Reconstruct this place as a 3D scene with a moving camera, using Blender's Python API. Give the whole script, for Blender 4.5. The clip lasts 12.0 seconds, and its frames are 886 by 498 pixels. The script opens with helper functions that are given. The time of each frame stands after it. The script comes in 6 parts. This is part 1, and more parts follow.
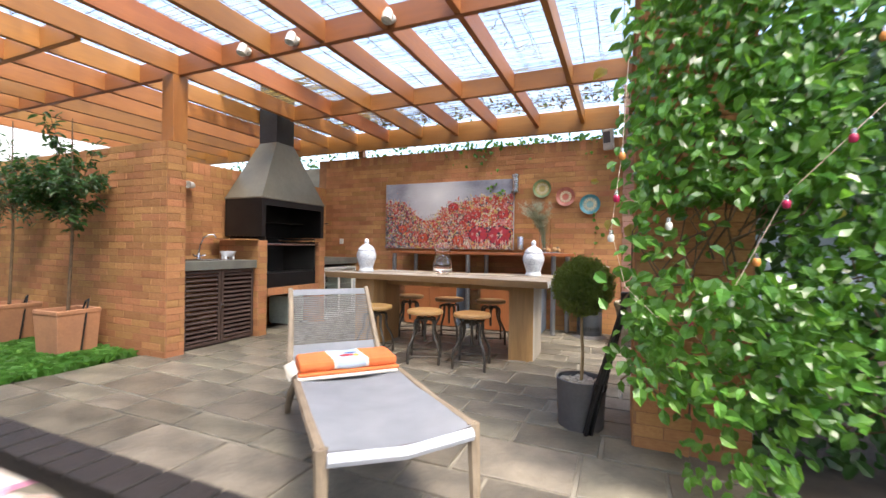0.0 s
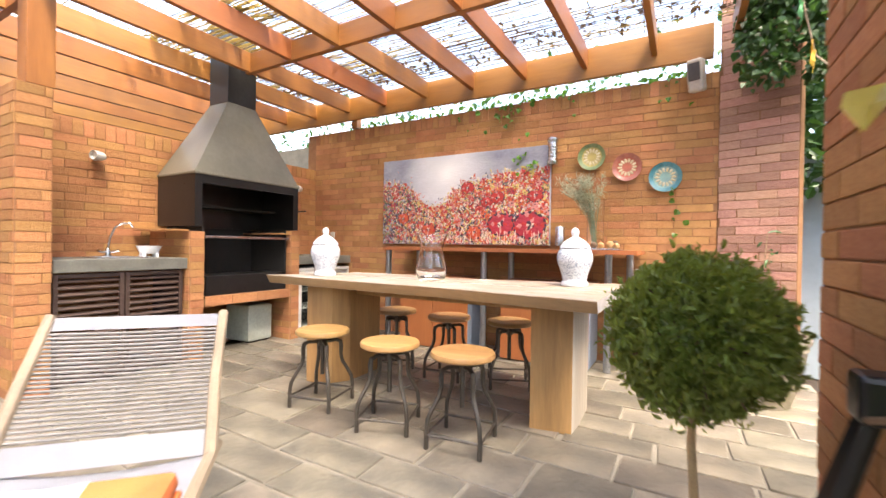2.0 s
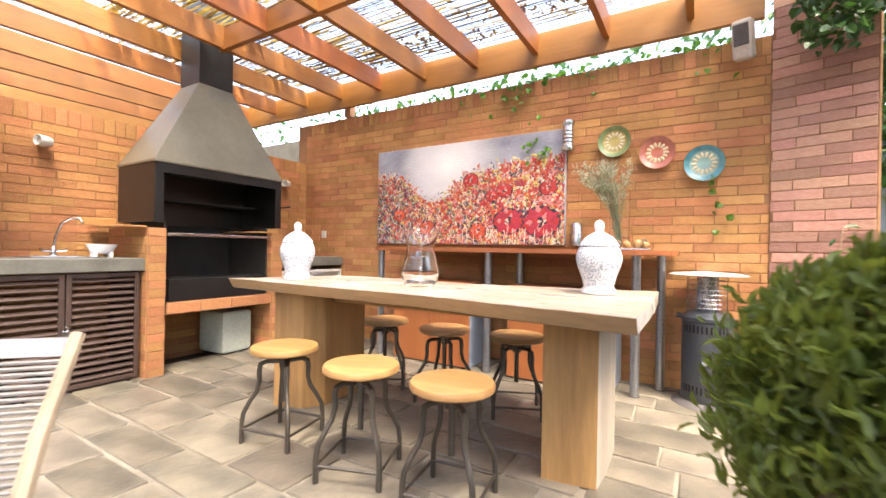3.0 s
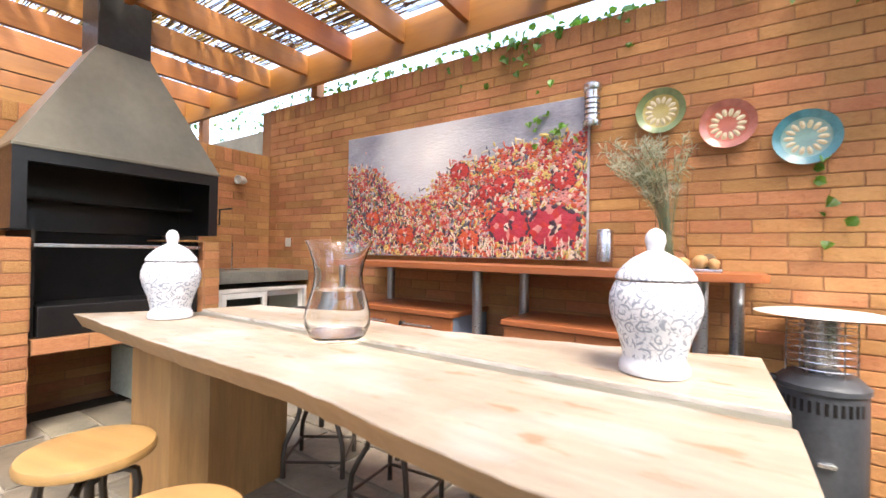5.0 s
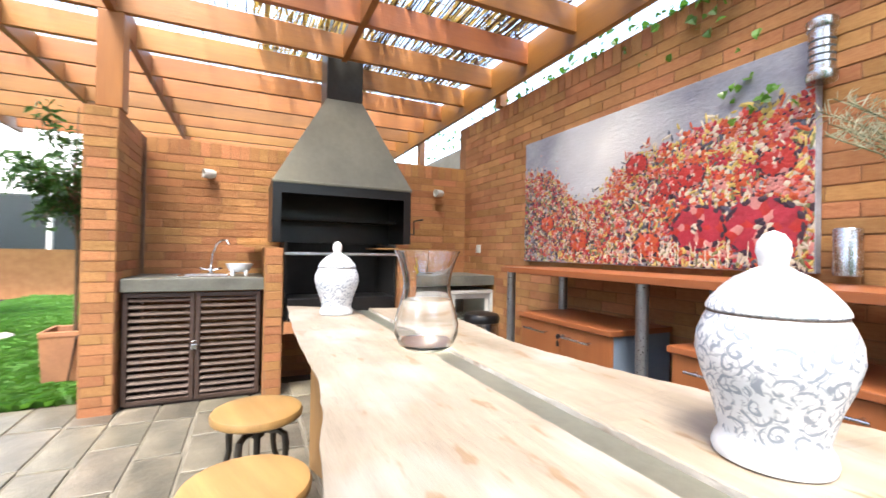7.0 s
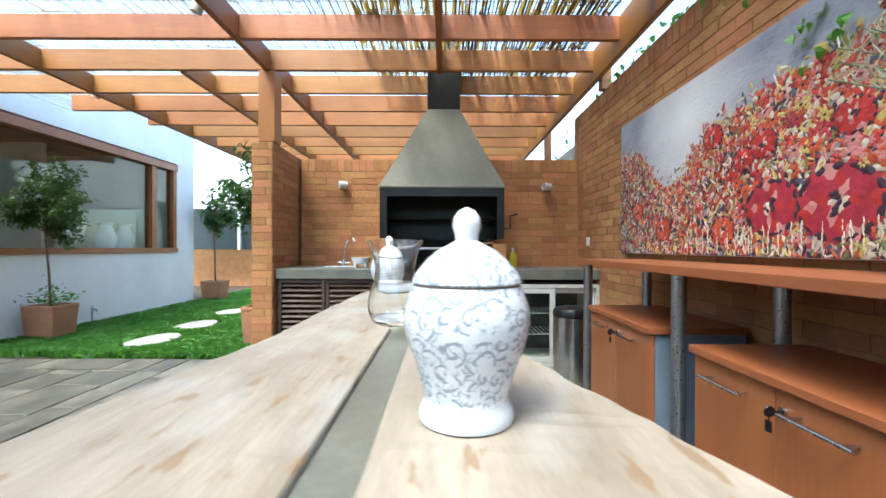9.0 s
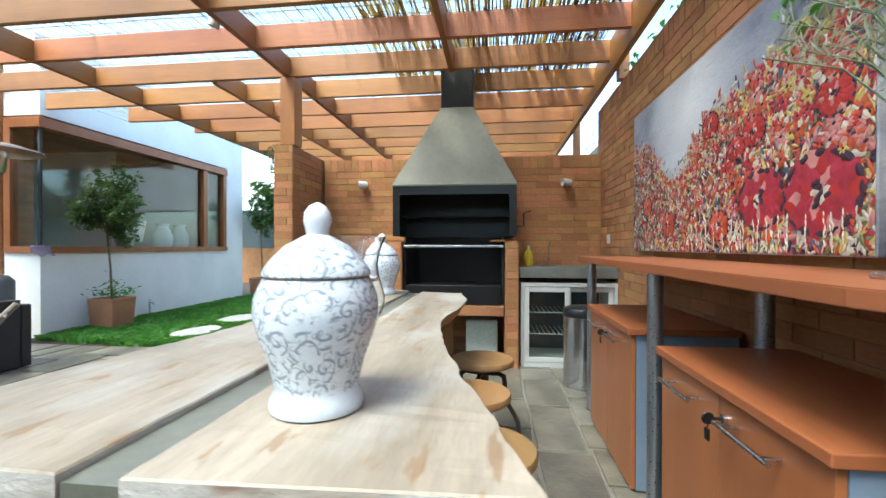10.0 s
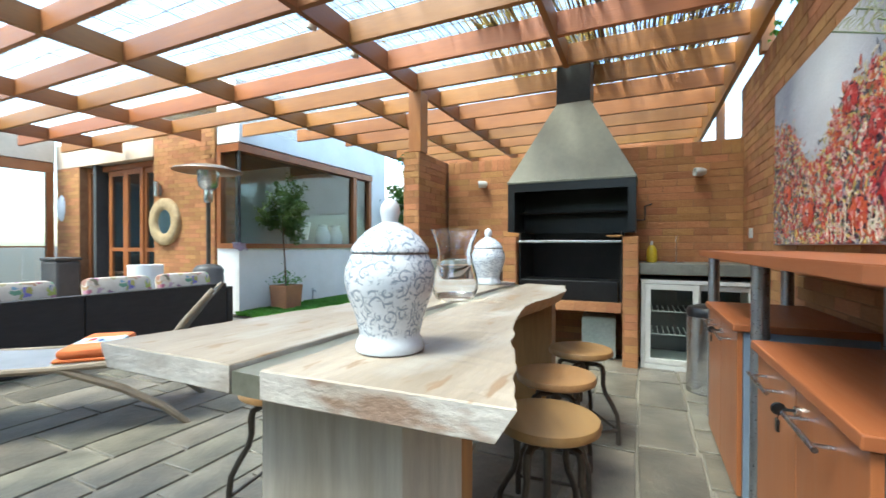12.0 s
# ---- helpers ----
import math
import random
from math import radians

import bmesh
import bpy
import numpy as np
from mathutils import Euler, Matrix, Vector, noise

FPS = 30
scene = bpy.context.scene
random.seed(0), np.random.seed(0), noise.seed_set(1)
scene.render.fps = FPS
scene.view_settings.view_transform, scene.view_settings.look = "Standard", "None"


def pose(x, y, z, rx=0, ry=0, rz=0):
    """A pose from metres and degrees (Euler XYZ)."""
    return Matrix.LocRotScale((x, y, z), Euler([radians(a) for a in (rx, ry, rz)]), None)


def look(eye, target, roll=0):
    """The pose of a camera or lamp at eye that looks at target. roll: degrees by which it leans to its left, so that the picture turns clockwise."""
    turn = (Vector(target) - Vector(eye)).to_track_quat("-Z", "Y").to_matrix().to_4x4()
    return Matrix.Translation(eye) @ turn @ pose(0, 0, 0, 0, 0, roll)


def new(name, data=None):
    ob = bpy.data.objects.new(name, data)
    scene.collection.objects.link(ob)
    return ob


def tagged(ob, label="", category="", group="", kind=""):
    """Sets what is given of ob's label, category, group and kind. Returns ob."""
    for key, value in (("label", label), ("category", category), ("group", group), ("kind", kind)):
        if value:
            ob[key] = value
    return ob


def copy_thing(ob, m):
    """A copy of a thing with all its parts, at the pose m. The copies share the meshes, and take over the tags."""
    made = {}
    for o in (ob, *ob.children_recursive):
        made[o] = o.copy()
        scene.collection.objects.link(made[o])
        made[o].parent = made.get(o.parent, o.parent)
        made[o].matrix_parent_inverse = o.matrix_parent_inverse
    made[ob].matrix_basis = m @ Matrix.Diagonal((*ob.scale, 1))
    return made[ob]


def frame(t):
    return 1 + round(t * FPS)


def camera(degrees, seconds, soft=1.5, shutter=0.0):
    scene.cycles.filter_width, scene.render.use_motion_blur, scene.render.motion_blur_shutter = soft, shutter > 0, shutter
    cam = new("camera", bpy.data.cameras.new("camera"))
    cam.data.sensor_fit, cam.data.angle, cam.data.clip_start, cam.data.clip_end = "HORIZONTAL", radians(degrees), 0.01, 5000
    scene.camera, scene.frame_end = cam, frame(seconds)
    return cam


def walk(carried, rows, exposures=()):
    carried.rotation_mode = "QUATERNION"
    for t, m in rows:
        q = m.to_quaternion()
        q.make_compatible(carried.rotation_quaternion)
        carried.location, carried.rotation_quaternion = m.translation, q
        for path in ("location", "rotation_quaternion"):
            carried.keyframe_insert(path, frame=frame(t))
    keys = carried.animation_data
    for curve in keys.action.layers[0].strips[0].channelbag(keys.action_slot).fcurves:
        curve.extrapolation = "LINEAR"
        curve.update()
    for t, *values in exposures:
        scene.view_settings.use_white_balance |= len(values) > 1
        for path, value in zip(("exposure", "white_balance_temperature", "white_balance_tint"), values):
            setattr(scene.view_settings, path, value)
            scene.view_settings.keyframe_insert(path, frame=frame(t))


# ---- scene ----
cam = camera(92.5, 12.0, shutter=0.5)
PATH = [
    (0, (0.17, 1.909, 1.096), (-0.613, 3.75, 1.09), 0.8),
    (0.5, (0.159, 2.344, 1.077), (-0.686, 4.157, 1.06), 0.9),
    (1, (0.102, 2.763, 1.068), (-0.812, 4.542, 1.055), 0.8),
    (1.5, (0.019, 3.199, 1.066), (-0.931, 4.959, 1.054), 0.8),
    (2, (-0.084, 3.584, 1.054), (-1.074, 5.322, 1.042), 0.9),
    (2.5, (-0.186, 3.884, 1.042), (-1.209, 5.602, 1.039), 1.0),
    (3, (-0.256, 4.117, 1.024), (-1.293, 5.827, 1.027), 1.0),
    (3.5, (-0.35, 4.34, 1.014), (-1.394, 6.046, 1.026), 1.1),
    (3.7, (-0.393, 4.434, 1.035), (-1.415, 6.153, 1.048), 1.1),
    (5.5, (-0.543, 5.323, 1.131), (-1.814, 6.867, 1.147), 1.1),
    (6, (-0.47, 5.397, 1.151), (-1.978, 6.712, 1.168), 1.1),
    (6.5, (-0.381, 5.468, 1.149), (-2.058, 6.558, 1.172), 1.0),
    (7, (-0.286, 5.576, 1.143), (-2.102, 6.413, 1.157), 1.0),
    (7.5, (-0.133, 5.747, 1.141), (-2.051, 6.313, 1.147), 0.8),
    (9.5, (0.064, 6.513, 1.11), (-1.932, 6.39, 1.102), 0.1),
    (10, (0.054, 6.692, 1.107), (-1.931, 6.451, 1.096), 0.1),
    (10.5, (0.124, 6.845, 1.085), (-1.839, 6.463, 1.075), 0.2),
    (11, (0.162, 6.916, 1.085), (-1.764, 6.375, 1.077), 0.2),
    (11.5, (0.191, 6.934, 1.076), (-1.684, 6.238, 1.062), 0.2),
    (12, (0.204, 6.934, 1.071), (-1.608, 6.086, 1.055), 0.1),
]
EXPOSURES = [(0.0, 2.42, 6900, 10), (1.5, 3.0, 7500, 13), (2.5, 3.25, 7700, 14), (3.5, 3.35, 7600, 14), (5.5, 3.07, 7200, 13), (7.5, 3.1, 6750, 5), (9.5, 2.56, 6000, -4), (12.0, 2.62, 6100, -6)]
walk(cam, [(t, look(eye, target, roll)) for t, eye, target, roll in PATH], EXPOSURES)

# ---- world and sun ----
world = bpy.data.worlds.new("sky")
scene.world = world
world.use_nodes = True
wn = world.node_tree.nodes
sky = wn.new("ShaderNodeTexSky")
sky.sky_type, sky.sun_disc = "NISHITA", False
sky.sun_elevation, sky.sun_rotation = radians(60), radians(125)
sky.air_density, sky.dust_density = 1.0, 2.0
wn["Background"].inputs["Strength"].default_value = 0.14
world.node_tree.links.new(sky.outputs[0], wn["Background"].inputs["Color"])
sun_data = bpy.data.lights.new("sun", "SUN")
sun_data.energy, sun_data.angle, sun_data.color = 1.5, radians(24), (1.0, 0.95, 0.88)
sun = new("sun", sun_data)
sun.matrix_world = look((0, 0, 20), (-20 / math.tan(radians(60)) * math.sin(radians(125)), -20 / math.tan(radians(60)) * math.cos(radians(125)), 0))

# ---- materials ----
def surf(name, c1, c2, scale=6.0, rough=0.6, metal=0.0, bump=0.15, stretch=(1, 1, 1), per="", vary=0.35, fine=9.0, spec=0.5, bdist=0.01):
    """A surface of two mixed colours, with large stains, fine grain and relief; per: a tone of its own for each object or island."""
    m = bpy.data.materials.new(name)
    m.use_nodes = True
    n, l = m.node_tree.nodes, m.node_tree.links
    p = n["Principled BSDF"]
    co = n.new("ShaderNodeTexCoord")
    mp = n.new("ShaderNodeMapping")
    mp.inputs["Scale"].default_value = stretch
    l.new(co.outputs["Object"], mp.inputs["Vector"])
    big, small = n.new("ShaderNodeTexNoise"), n.new("ShaderNodeTexNoise")
    big.inputs["Scale"].default_value, big.inputs["Detail"].default_value = scale, 5
    small.inputs["Scale"].default_value, small.inputs["Detail"].default_value = scale * fine, 6
    small.inputs["Roughness"].default_value = 0.65
    l.new(mp.outputs[0], big.inputs["Vector"]), l.new(mp.outputs[0], small.inputs["Vector"])
    ramp = n.new("ShaderNodeValToRGB")
    ramp.color_ramp.elements[0].position, ramp.color_ramp.elements[1].position = 0.32, 0.7
    ramp.color_ramp.elements[0].color, ramp.color_ramp.elements[1].color = (*c1, 1), (*c2, 1)
    l.new(big.outputs["Fac"], ramp.inputs["Fac"])
    hsv = n.new("ShaderNodeHueSaturation")
    l.new(ramp.outputs["Color"], hsv.inputs["Color"])
    grain = n.new("ShaderNodeMapRange")
    grain.inputs["From Min"].default_value, grain.inputs["From Max"].default_value = 0.3, 0.7
    grain.inputs["To Min"].default_value, grain.inputs["To Max"].default_value = 1 - vary * 0.5, 1 + vary * 0.35
    l.new(small.outputs["Fac"], grain.inputs["Value"])
    value = grain.outputs[0]
    if per:
        src = n.new("ShaderNodeObjectInfo") if per == "object" else n.new("ShaderNodeNewGeometry")
        rnd = src.outputs["Random"] if per == "object" else src.outputs["Random Per Island"]
        tone = n.new("ShaderNodeMapRange")
        tone.inputs["To Min"].default_value, tone.inputs["To Max"].default_value = 1 - vary, 1 + vary * 0.7
        l.new(rnd, tone.inputs["Value"])
        mul = n.new("ShaderNodeMath")
        mul.operation = "MULTIPLY"
        l.new(value, mul.inputs[0]), l.new(tone.outputs[0], mul.inputs[1])
        value = mul.outputs[0]
        hue = n.new("ShaderNodeMapRange")
        hue.inputs["To Min"].default_value, hue.inputs["To Max"].default_value = 0.5 - 0.012, 0.5 + 0.012
        wob = n.new("ShaderNodeMath")
        wob.operation = "FRACT"
        wob2 = n.new("ShaderNodeMath")
        wob2.operation = "MULTIPLY"
        wob2.inputs[1].default_value = 7.31
        l.new(rnd, wob2.inputs[0]), l.new(wob2.outputs[0], wob.inputs[0]), l.new(wob.outputs[0], hue.inputs["Value"])
        l.new(hue.outputs[0], hsv.inputs["Hue"])
    l.new(value, hsv.inputs["Value"])
    l.new(hsv.outputs["Color"], p.inputs["Base Color"])
    rr = n.new("ShaderNodeMapRange")
    rr.inputs["To Min"].default_value, rr.inputs["To Max"].default_value = max(0.03, rough - 0.12), min(1, rough + 0.12)
    l.new(small.outputs["Fac"], rr.inputs["Value"]), l.new(rr.outputs[0], p.inputs["Roughness"])
    p.inputs["Metallic"].default_value = metal
    p.inputs["Specular IOR Level"].default_value = spec
    if bump:
        b = n.new("ShaderNodeBump")
        b.inputs["Strength"].default_value, b.inputs["Distance"].default_value = bump, bdist
        l.new(small.outputs["Fac"], b.inputs["Height"]), l.new(b.outputs[0], p.inputs["Normal"])
    return m


def glass(name, tint=(1, 1, 1), rough=0.0, ior=1.45):
    m = bpy.data.materials.new(name)
    m.use_nodes = True
    p = m.node_tree.nodes["Principled BSDF"]
    p.inputs["Base Color"].default_value = (*tint, 1)
    p.inputs["Transmission Weight"].default_value, p.inputs["Roughness"].default_value, p.inputs["IOR"].default_value = 1, rough, ior
    return m


def leafy(name, c1, c2, rough=0.4, through_light=0.35):
    """Leaves: a tone for each leaf, gloss, and some light let through."""
    m = surf(name, c1, c2, 3.0, rough, 0, 0.05, per="island", vary=0.4)
    n, l = m.node_tree.nodes, m.node_tree.links
    p, out = n["Principled BSDF"], n["Material Output"]
    tr, mix = n.new("ShaderNodeBsdfTranslucent"), n.new("ShaderNodeMixShader")
    tr.inputs["Color"].default_value = (c2[0] * 1.6, c2[1] * 1.6, c2[2], 1)
    mix.inputs[0].default_value = through_light
    l.new(p.outputs[0], mix.inputs[1]), l.new(tr.outputs[0], mix.inputs[2]), l.new(mix.outputs[0], out.inputs[0])
    return m


def scroll_ware(name):
    """White glazed ware with printed grey-blue scrolls, wound round the ware's axis."""
    m = surf(name, (0.64, 0.66, 0.69), (0.52, 0.57, 0.63), 16, 0.22, 0, 0.03, vary=0.08)
    n, l = m.node_tree.nodes, m.node_tree.links
    p = n["Principled BSDF"]

    def calc(op, a, b=None):
        k = n.new("ShaderNodeMath")
        k.operation = op
        for i, v in enumerate((a, b)):
            if v is None:
                continue
            if isinstance(v, (int, float)):
                k.inputs[i].default_value = v
            else:
                l.new(v, k.inputs[i])
        return k.outputs[0]

    def ramp(v, lo, hi, top=1.0):
        k = n.new("ShaderNodeMapRange")
        k.inputs["From Min"].default_value, k.inputs["From Max"].default_value, k.inputs["To Max"].default_value = lo, hi, top
        l.new(v, k.inputs["Value"])
        return k.outputs[0]

    co, sep = n.new("ShaderNodeTexCoord"), n.new("ShaderNodeSeparateXYZ")
    l.new(co.outputs["Object"], sep.inputs[0])
    warp = n.new("ShaderNodeTexNoise")
    warp.inputs["Scale"].default_value, warp.inputs["Detail"].default_value = 30, 1.0
    l.new(co.outputs["Object"], warp.inputs["Vector"])
    wob = calc("MULTIPLY", calc("SUBTRACT", warp.outputs["Fac"], 0.5), 0.03)
    u = calc("ADD", calc("MULTIPLY", calc("ARCTAN2", sep.outputs["Y"], sep.outputs["X"]), 0.095), wob)
    flat = n.new("ShaderNodeCombineXYZ")
    l.new(u, flat.inputs[0]), l.new(sep.outputs["Z"], flat.inputs[1])
    lines = None
    for scale, turns, lo in ((27, 15.0, 0.52), (46, -11.0, 0.62)):
        vor = n.new("ShaderNodeTexVoronoi")
        vor.voronoi_dimensions = "2D"
        vor.inputs["Scale"].default_value = scale
        l.new(flat.outputs[0], vor.inputs["Vector"])
        off, osep = n.new("ShaderNodeVectorMath"), n.new("ShaderNodeSeparateXYZ")
        off.operation = "SUBTRACT"
        l.new(flat.outputs[0], off.inputs[0]), l.new(vor.outputs["Position"], off.inputs[1]), l.new(off.outputs[0], osep.inputs[0])
        ang = calc("ARCTAN2", osep.outputs["Y"], osep.outputs["X"])
        curl = calc("SINE", calc("ADD", ang, calc("MULTIPLY", vor.outputs["Distance"], turns)))
        line = ramp(curl, lo - 0.08, lo + 0.14)
        lines = line if lines is None else calc("MAXIMUM", lines, calc("MULTIPLY", line, 0.6))
    patch = n.new("ShaderNodeTexNoise")
    patch.inputs["Scale"].default_value, patch.inputs["Detail"].default_value = 42, 2
    l.new(co.outputs["Object"], patch.inputs["Vector"])
    gate = calc("MULTIPLY", ramp(patch.outputs["Fac"], 0.40, 0.48), ramp(sep.outputs["Z"], 0.036, 0.044, 0.85))
    mix = n.new("ShaderNodeMix")
    mix.data_type = "RGBA"
    l.new(calc("MULTIPLY", lines, gate), mix.inputs["Factor"]), l.new(p.inputs["Base Color"].links[0].from_socket, mix.inputs["A"])
    mix.inputs["B"].default_value = (0.20, 0.235, 0.30, 1)
    l.new(mix.outputs["Result"], p.inputs["Base Color"])
    return m


BRICK_A, BRICK_B = (0.45, 0.225, 0.098), (0.37, 0.168, 0.074)
brick_m = surf("brick_red", BRICK_A, BRICK_B, 7, 0.85, 0, 0.5, per="object", vary=0.20, spec=0.2)
brick_j = surf("brick_red_joined", BRICK_A, BRICK_B, 7, 0.85, 0, 0.5, per="island", vary=0.20, spec=0.2)
pale_brick = surf("brick_pale", (0.53, 0.31, 0.23), (0.43, 0.23, 0.17), 7, 0.9, 0, 0.5, per="object", vary=0.3, spec=0.2)
mortar_m = surf("mortar", (0.33, 0.18, 0.095), (0.26, 0.13, 0.07), 9, 0.95, 0, 0.5, spec=0.1)
slate_m = surf("slate", (0.095, 0.088, 0.073), (0.225, 0.198, 0.152), 3.4, 0.36, 0, 0.5, per="object", vary=0.28)
slate_j = surf("slate_joined", (0.095, 0.088, 0.073), (0.225, 0.198, 0.152), 3.4, 0.36, 0, 0.5, per="island", vary=0.28)
grout_m = surf("grout", (0.24, 0.215, 0.17), (0.17, 0.152, 0.12), 5, 0.9, 0, 0.4)
beam_m = surf("stained_timber", (0.35, 0.142, 0.036), (0.24, 0.086, 0.021), 3, 0.5, 0, 0.2, (1, 0.12, 1), "object", 0.22, 12)
beamx_m = surf("stained_timber_long", (0.34, 0.137, 0.035), (0.235, 0.084, 0.02), 3, 0.5, 0, 0.2, (0.12, 1, 1), "object", 0.22, 12)
post_m = surf("stained_post", (0.35, 0.142, 0.036), (0.24, 0.086, 0.021), 3, 0.5, 0, 0.2, (1, 1, 0.12), "", 0.25, 12)
reed_m = leafy("reed", (0.30, 0.235, 0.16), (0.40, 0.33, 0.24), 0.8, 0.55)
slab_m = surf("weathered_slab", (0.35, 0.295, 0.235), (0.215, 0.172, 0.127), 3.6, 0.55, 0, 0.3, (0.22, 1.2, 1), "", 0.4, 9)
def knots(m, colour, scale, stretch, lo, hi):
    """Brown worn spots over a surface."""
    n, l = m.node_tree.nodes, m.node_tree.links
    p = n["Principled BSDF"]
    co, mp, nz = n.new("ShaderNodeTexCoord"), n.new("ShaderNodeMapping"), n.new("ShaderNodeTexNoise")
    mp.inputs["Scale"].default_value = stretch
    nz.inputs["Scale"].default_value, nz.inputs["Detail"].default_value = scale, 3
    r, mx = n.new("ShaderNodeMapRange"), n.new("ShaderNodeMix")
    mx.data_type = "RGBA"
    r.inputs["From Min"].default_value, r.inputs["From Max"].default_value, r.inputs["To Max"].default_value = lo, hi, 0.75
    l.new(co.outputs["Object"], mp.inputs["Vector"]), l.new(mp.outputs[0], nz.inputs["Vector"]), l.new(nz.outputs["Fac"], r.inputs["Value"])
    l.new(p.inputs["Base Color"].links[0].from_socket, mx.inputs["A"])
    mx.inputs["B"].default_value = (*colour, 1)
    l.new(r.outputs[0], mx.inputs["Factor"]), l.new(mx.outputs["Result"], p.inputs["Base Color"])


knots(slab_m, (0.20, 0.12, 0.06), 9, (0.7, 2.2, 1), 0.625, 0.68)
knots(slab_m, (0.39, 0.38, 0.36), 2.6, (0.8, 1.6, 1), 0.50, 0.72)
edge_m = surf("grey_slab_edge", (0.56, 0.55, 0.53), (0.25, 0.20, 0.155), 5, 0.7, 0, 0.5, (0.5, 0.5, 1), "", 0.35, 9)
knots(edge_m, (0.17, 0.09, 0.05), 6, (1, 1, 2.5), 0.57, 0.68)
wane_m = surf("slab_wane", (0.42, 0.28, 0.145), (0.25, 0.145, 0.07), 3, 0.6, 0, 0.25, (0.12, 1, 1), "", 0.4, 12)
pale_leg_m = surf("pale_leg_wood", (0.52, 0.48, 0.41), (0.27, 0.22, 0.16), 3, 0.7, 0, 0.35, (1, 1, 0.1), "", 0.35, 12)
leg_m = surf("table_leg_wood", (0.50, 0.295, 0.118), (0.25, 0.13, 0.05), 3, 0.55, 0, 0.25, (1, 1, 0.1), "", 0.4, 12)
stool_m = surf("stool_wood", (0.50, 0.30, 0.12), (0.27, 0.145, 0.055), 7, 0.42, 0, 0.12, (0.10, 1, 1), "object", 0.22, 16)
iron_m = surf("dark_iron", (0.075, 0.068, 0.058), (0.11, 0.095, 0.08), 14, 0.42, 0.7, 0.2, vary=0.3)
black_m = surf("black_steel", (0.010, 0.010, 0.011), (0.018, 0.017, 0.017), 5, 0.32, 0.3, 0.05, vary=0.3)
soot_m = surf("soot", (0.007, 0.0065, 0.006), (0.016, 0.014, 0.012), 4, 0.8, 0, 0.3)
hood_m = surf("grey_painted_steel", (0.20, 0.19, 0.145), (0.145, 0.137, 0.105), 2.2, 0.36, 0.35, 0.05, vary=0.2)
concrete_m = surf("dark_concrete", (0.16, 0.16, 0.135), (0.10, 0.10, 0.085), 6, 0.5, 0, 0.2)
louvre_m = surf("brown_metal", (0.085, 0.055, 0.045), (0.06, 0.037, 0.03), 8, 0.45, 0.2, 0.1)
chrome_m = surf("brushed_steel", (0.62, 0.63, 0.64), (0.50, 0.51, 0.53), 20, 0.25, 1.0, 0.03, vary=0.1)
steel_m = surf("satin_steel_tube", (0.42, 0.44, 0.47), (0.34, 0.36, 0.40), 12, 0.3, 0.9, 0.03, vary=0.1)
cherry_m = surf("cherry_laminate", (0.36, 0.13, 0.047), (0.29, 0.095, 0.034), 5, 0.35, 0, 0.04, (1, 1, 0.06), "", 0.16, 14)
cherryx_m = surf("cherry_laminate_top", (0.33, 0.107, 0.039), (0.27, 0.085, 0.03), 5, 0.42, 0, 0.02, (0.06, 1, 1), "", 0.08, 14)
greyblue_m = surf("grey_blue_laminate", (0.20, 0.255, 0.33), (0.17, 0.22, 0.29), 5, 0.4, 0, 0.03, vary=0.12)
white_m = surf("white_enamel", (0.60, 0.60, 0.57), (0.52, 0.52, 0.49), 6, 0.3, 0, 0.03, vary=0.08)
plaster_m = surf("white_plaster", (0.80, 0.80, 0.79), (0.72, 0.72, 0.70), 2, 0.8, 0, 0.2, vary=0.06)
cream_m = surf("cream_render", (0.62, 0.50, 0.38), (0.52, 0.40, 0.30), 2, 0.85, 0, 0.3, vary=0.12)
frame_m = surf("window_timber", (0.33, 0.12, 0.04), (0.24, 0.08, 0.025), 4, 0.4, 0, 0.1, (1, 1, 0.3), "", 0.2, 10)
# Near-black: the rooms' lack of light is in this colour; also dark trim.
dark_m = surf("dark_trim_and_shade", (0.06, 0.065, 0.07), (0.04, 0.042, 0.045), 2, 0.9)
ware_m = scroll_ware("printed_ware")
lid_m = surf("white_glaze", (0.72, 0.73, 0.75), (0.62, 0.64, 0.68), 7, 0.25, 0, 0.04, vary=0.12)
clear_m = glass("clear_glass")
water_m = glass("water", (0.98, 1, 1), 0, 1.09)
pane_m = glass("window_glass", (0.80, 0.90, 0.88), 0.0, 1.40)
ivy_m = leafy("climber_leaf", (0.045, 0.125, 0.02), (0.11, 0.26, 0.043), 0.28)
# Dark foliage; on the climber's inner leaves this green carries the shade.
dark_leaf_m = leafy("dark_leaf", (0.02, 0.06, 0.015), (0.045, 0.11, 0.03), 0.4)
box_leaf_m = leafy("box_leaf", (0.05, 0.10, 0.018), (0.19, 0.23, 0.05), 0.45)
mid_leaf_m = leafy("mid_leaf", (0.035, 0.08, 0.02), (0.09, 0.15, 0.045), 0.4)
olive_leaf_m = leafy("grey_green_leaf", (0.05, 0.09, 0.05), (0.09, 0.15, 0.08), 0.5)
grass_m = leafy("ground_cover", (0.05, 0.15, 0.02), (0.10, 0.26, 0.045), 0.6)
soil_m = surf("soil", (0.035, 0.025, 0.018), (0.07, 0.05, 0.035), 10, 0.95, 0, 0.8, bdist=0.03)
twig_m = surf("twig_bark", (0.17, 0.11, 0.06), (0.10, 0.06, 0.035), 20, 0.8, 0, 0.4)
trunk_m = surf("pale_stem", (0.36, 0.26, 0.14), (0.25, 0.17, 0.09), 20, 0.8, 0, 0.4)
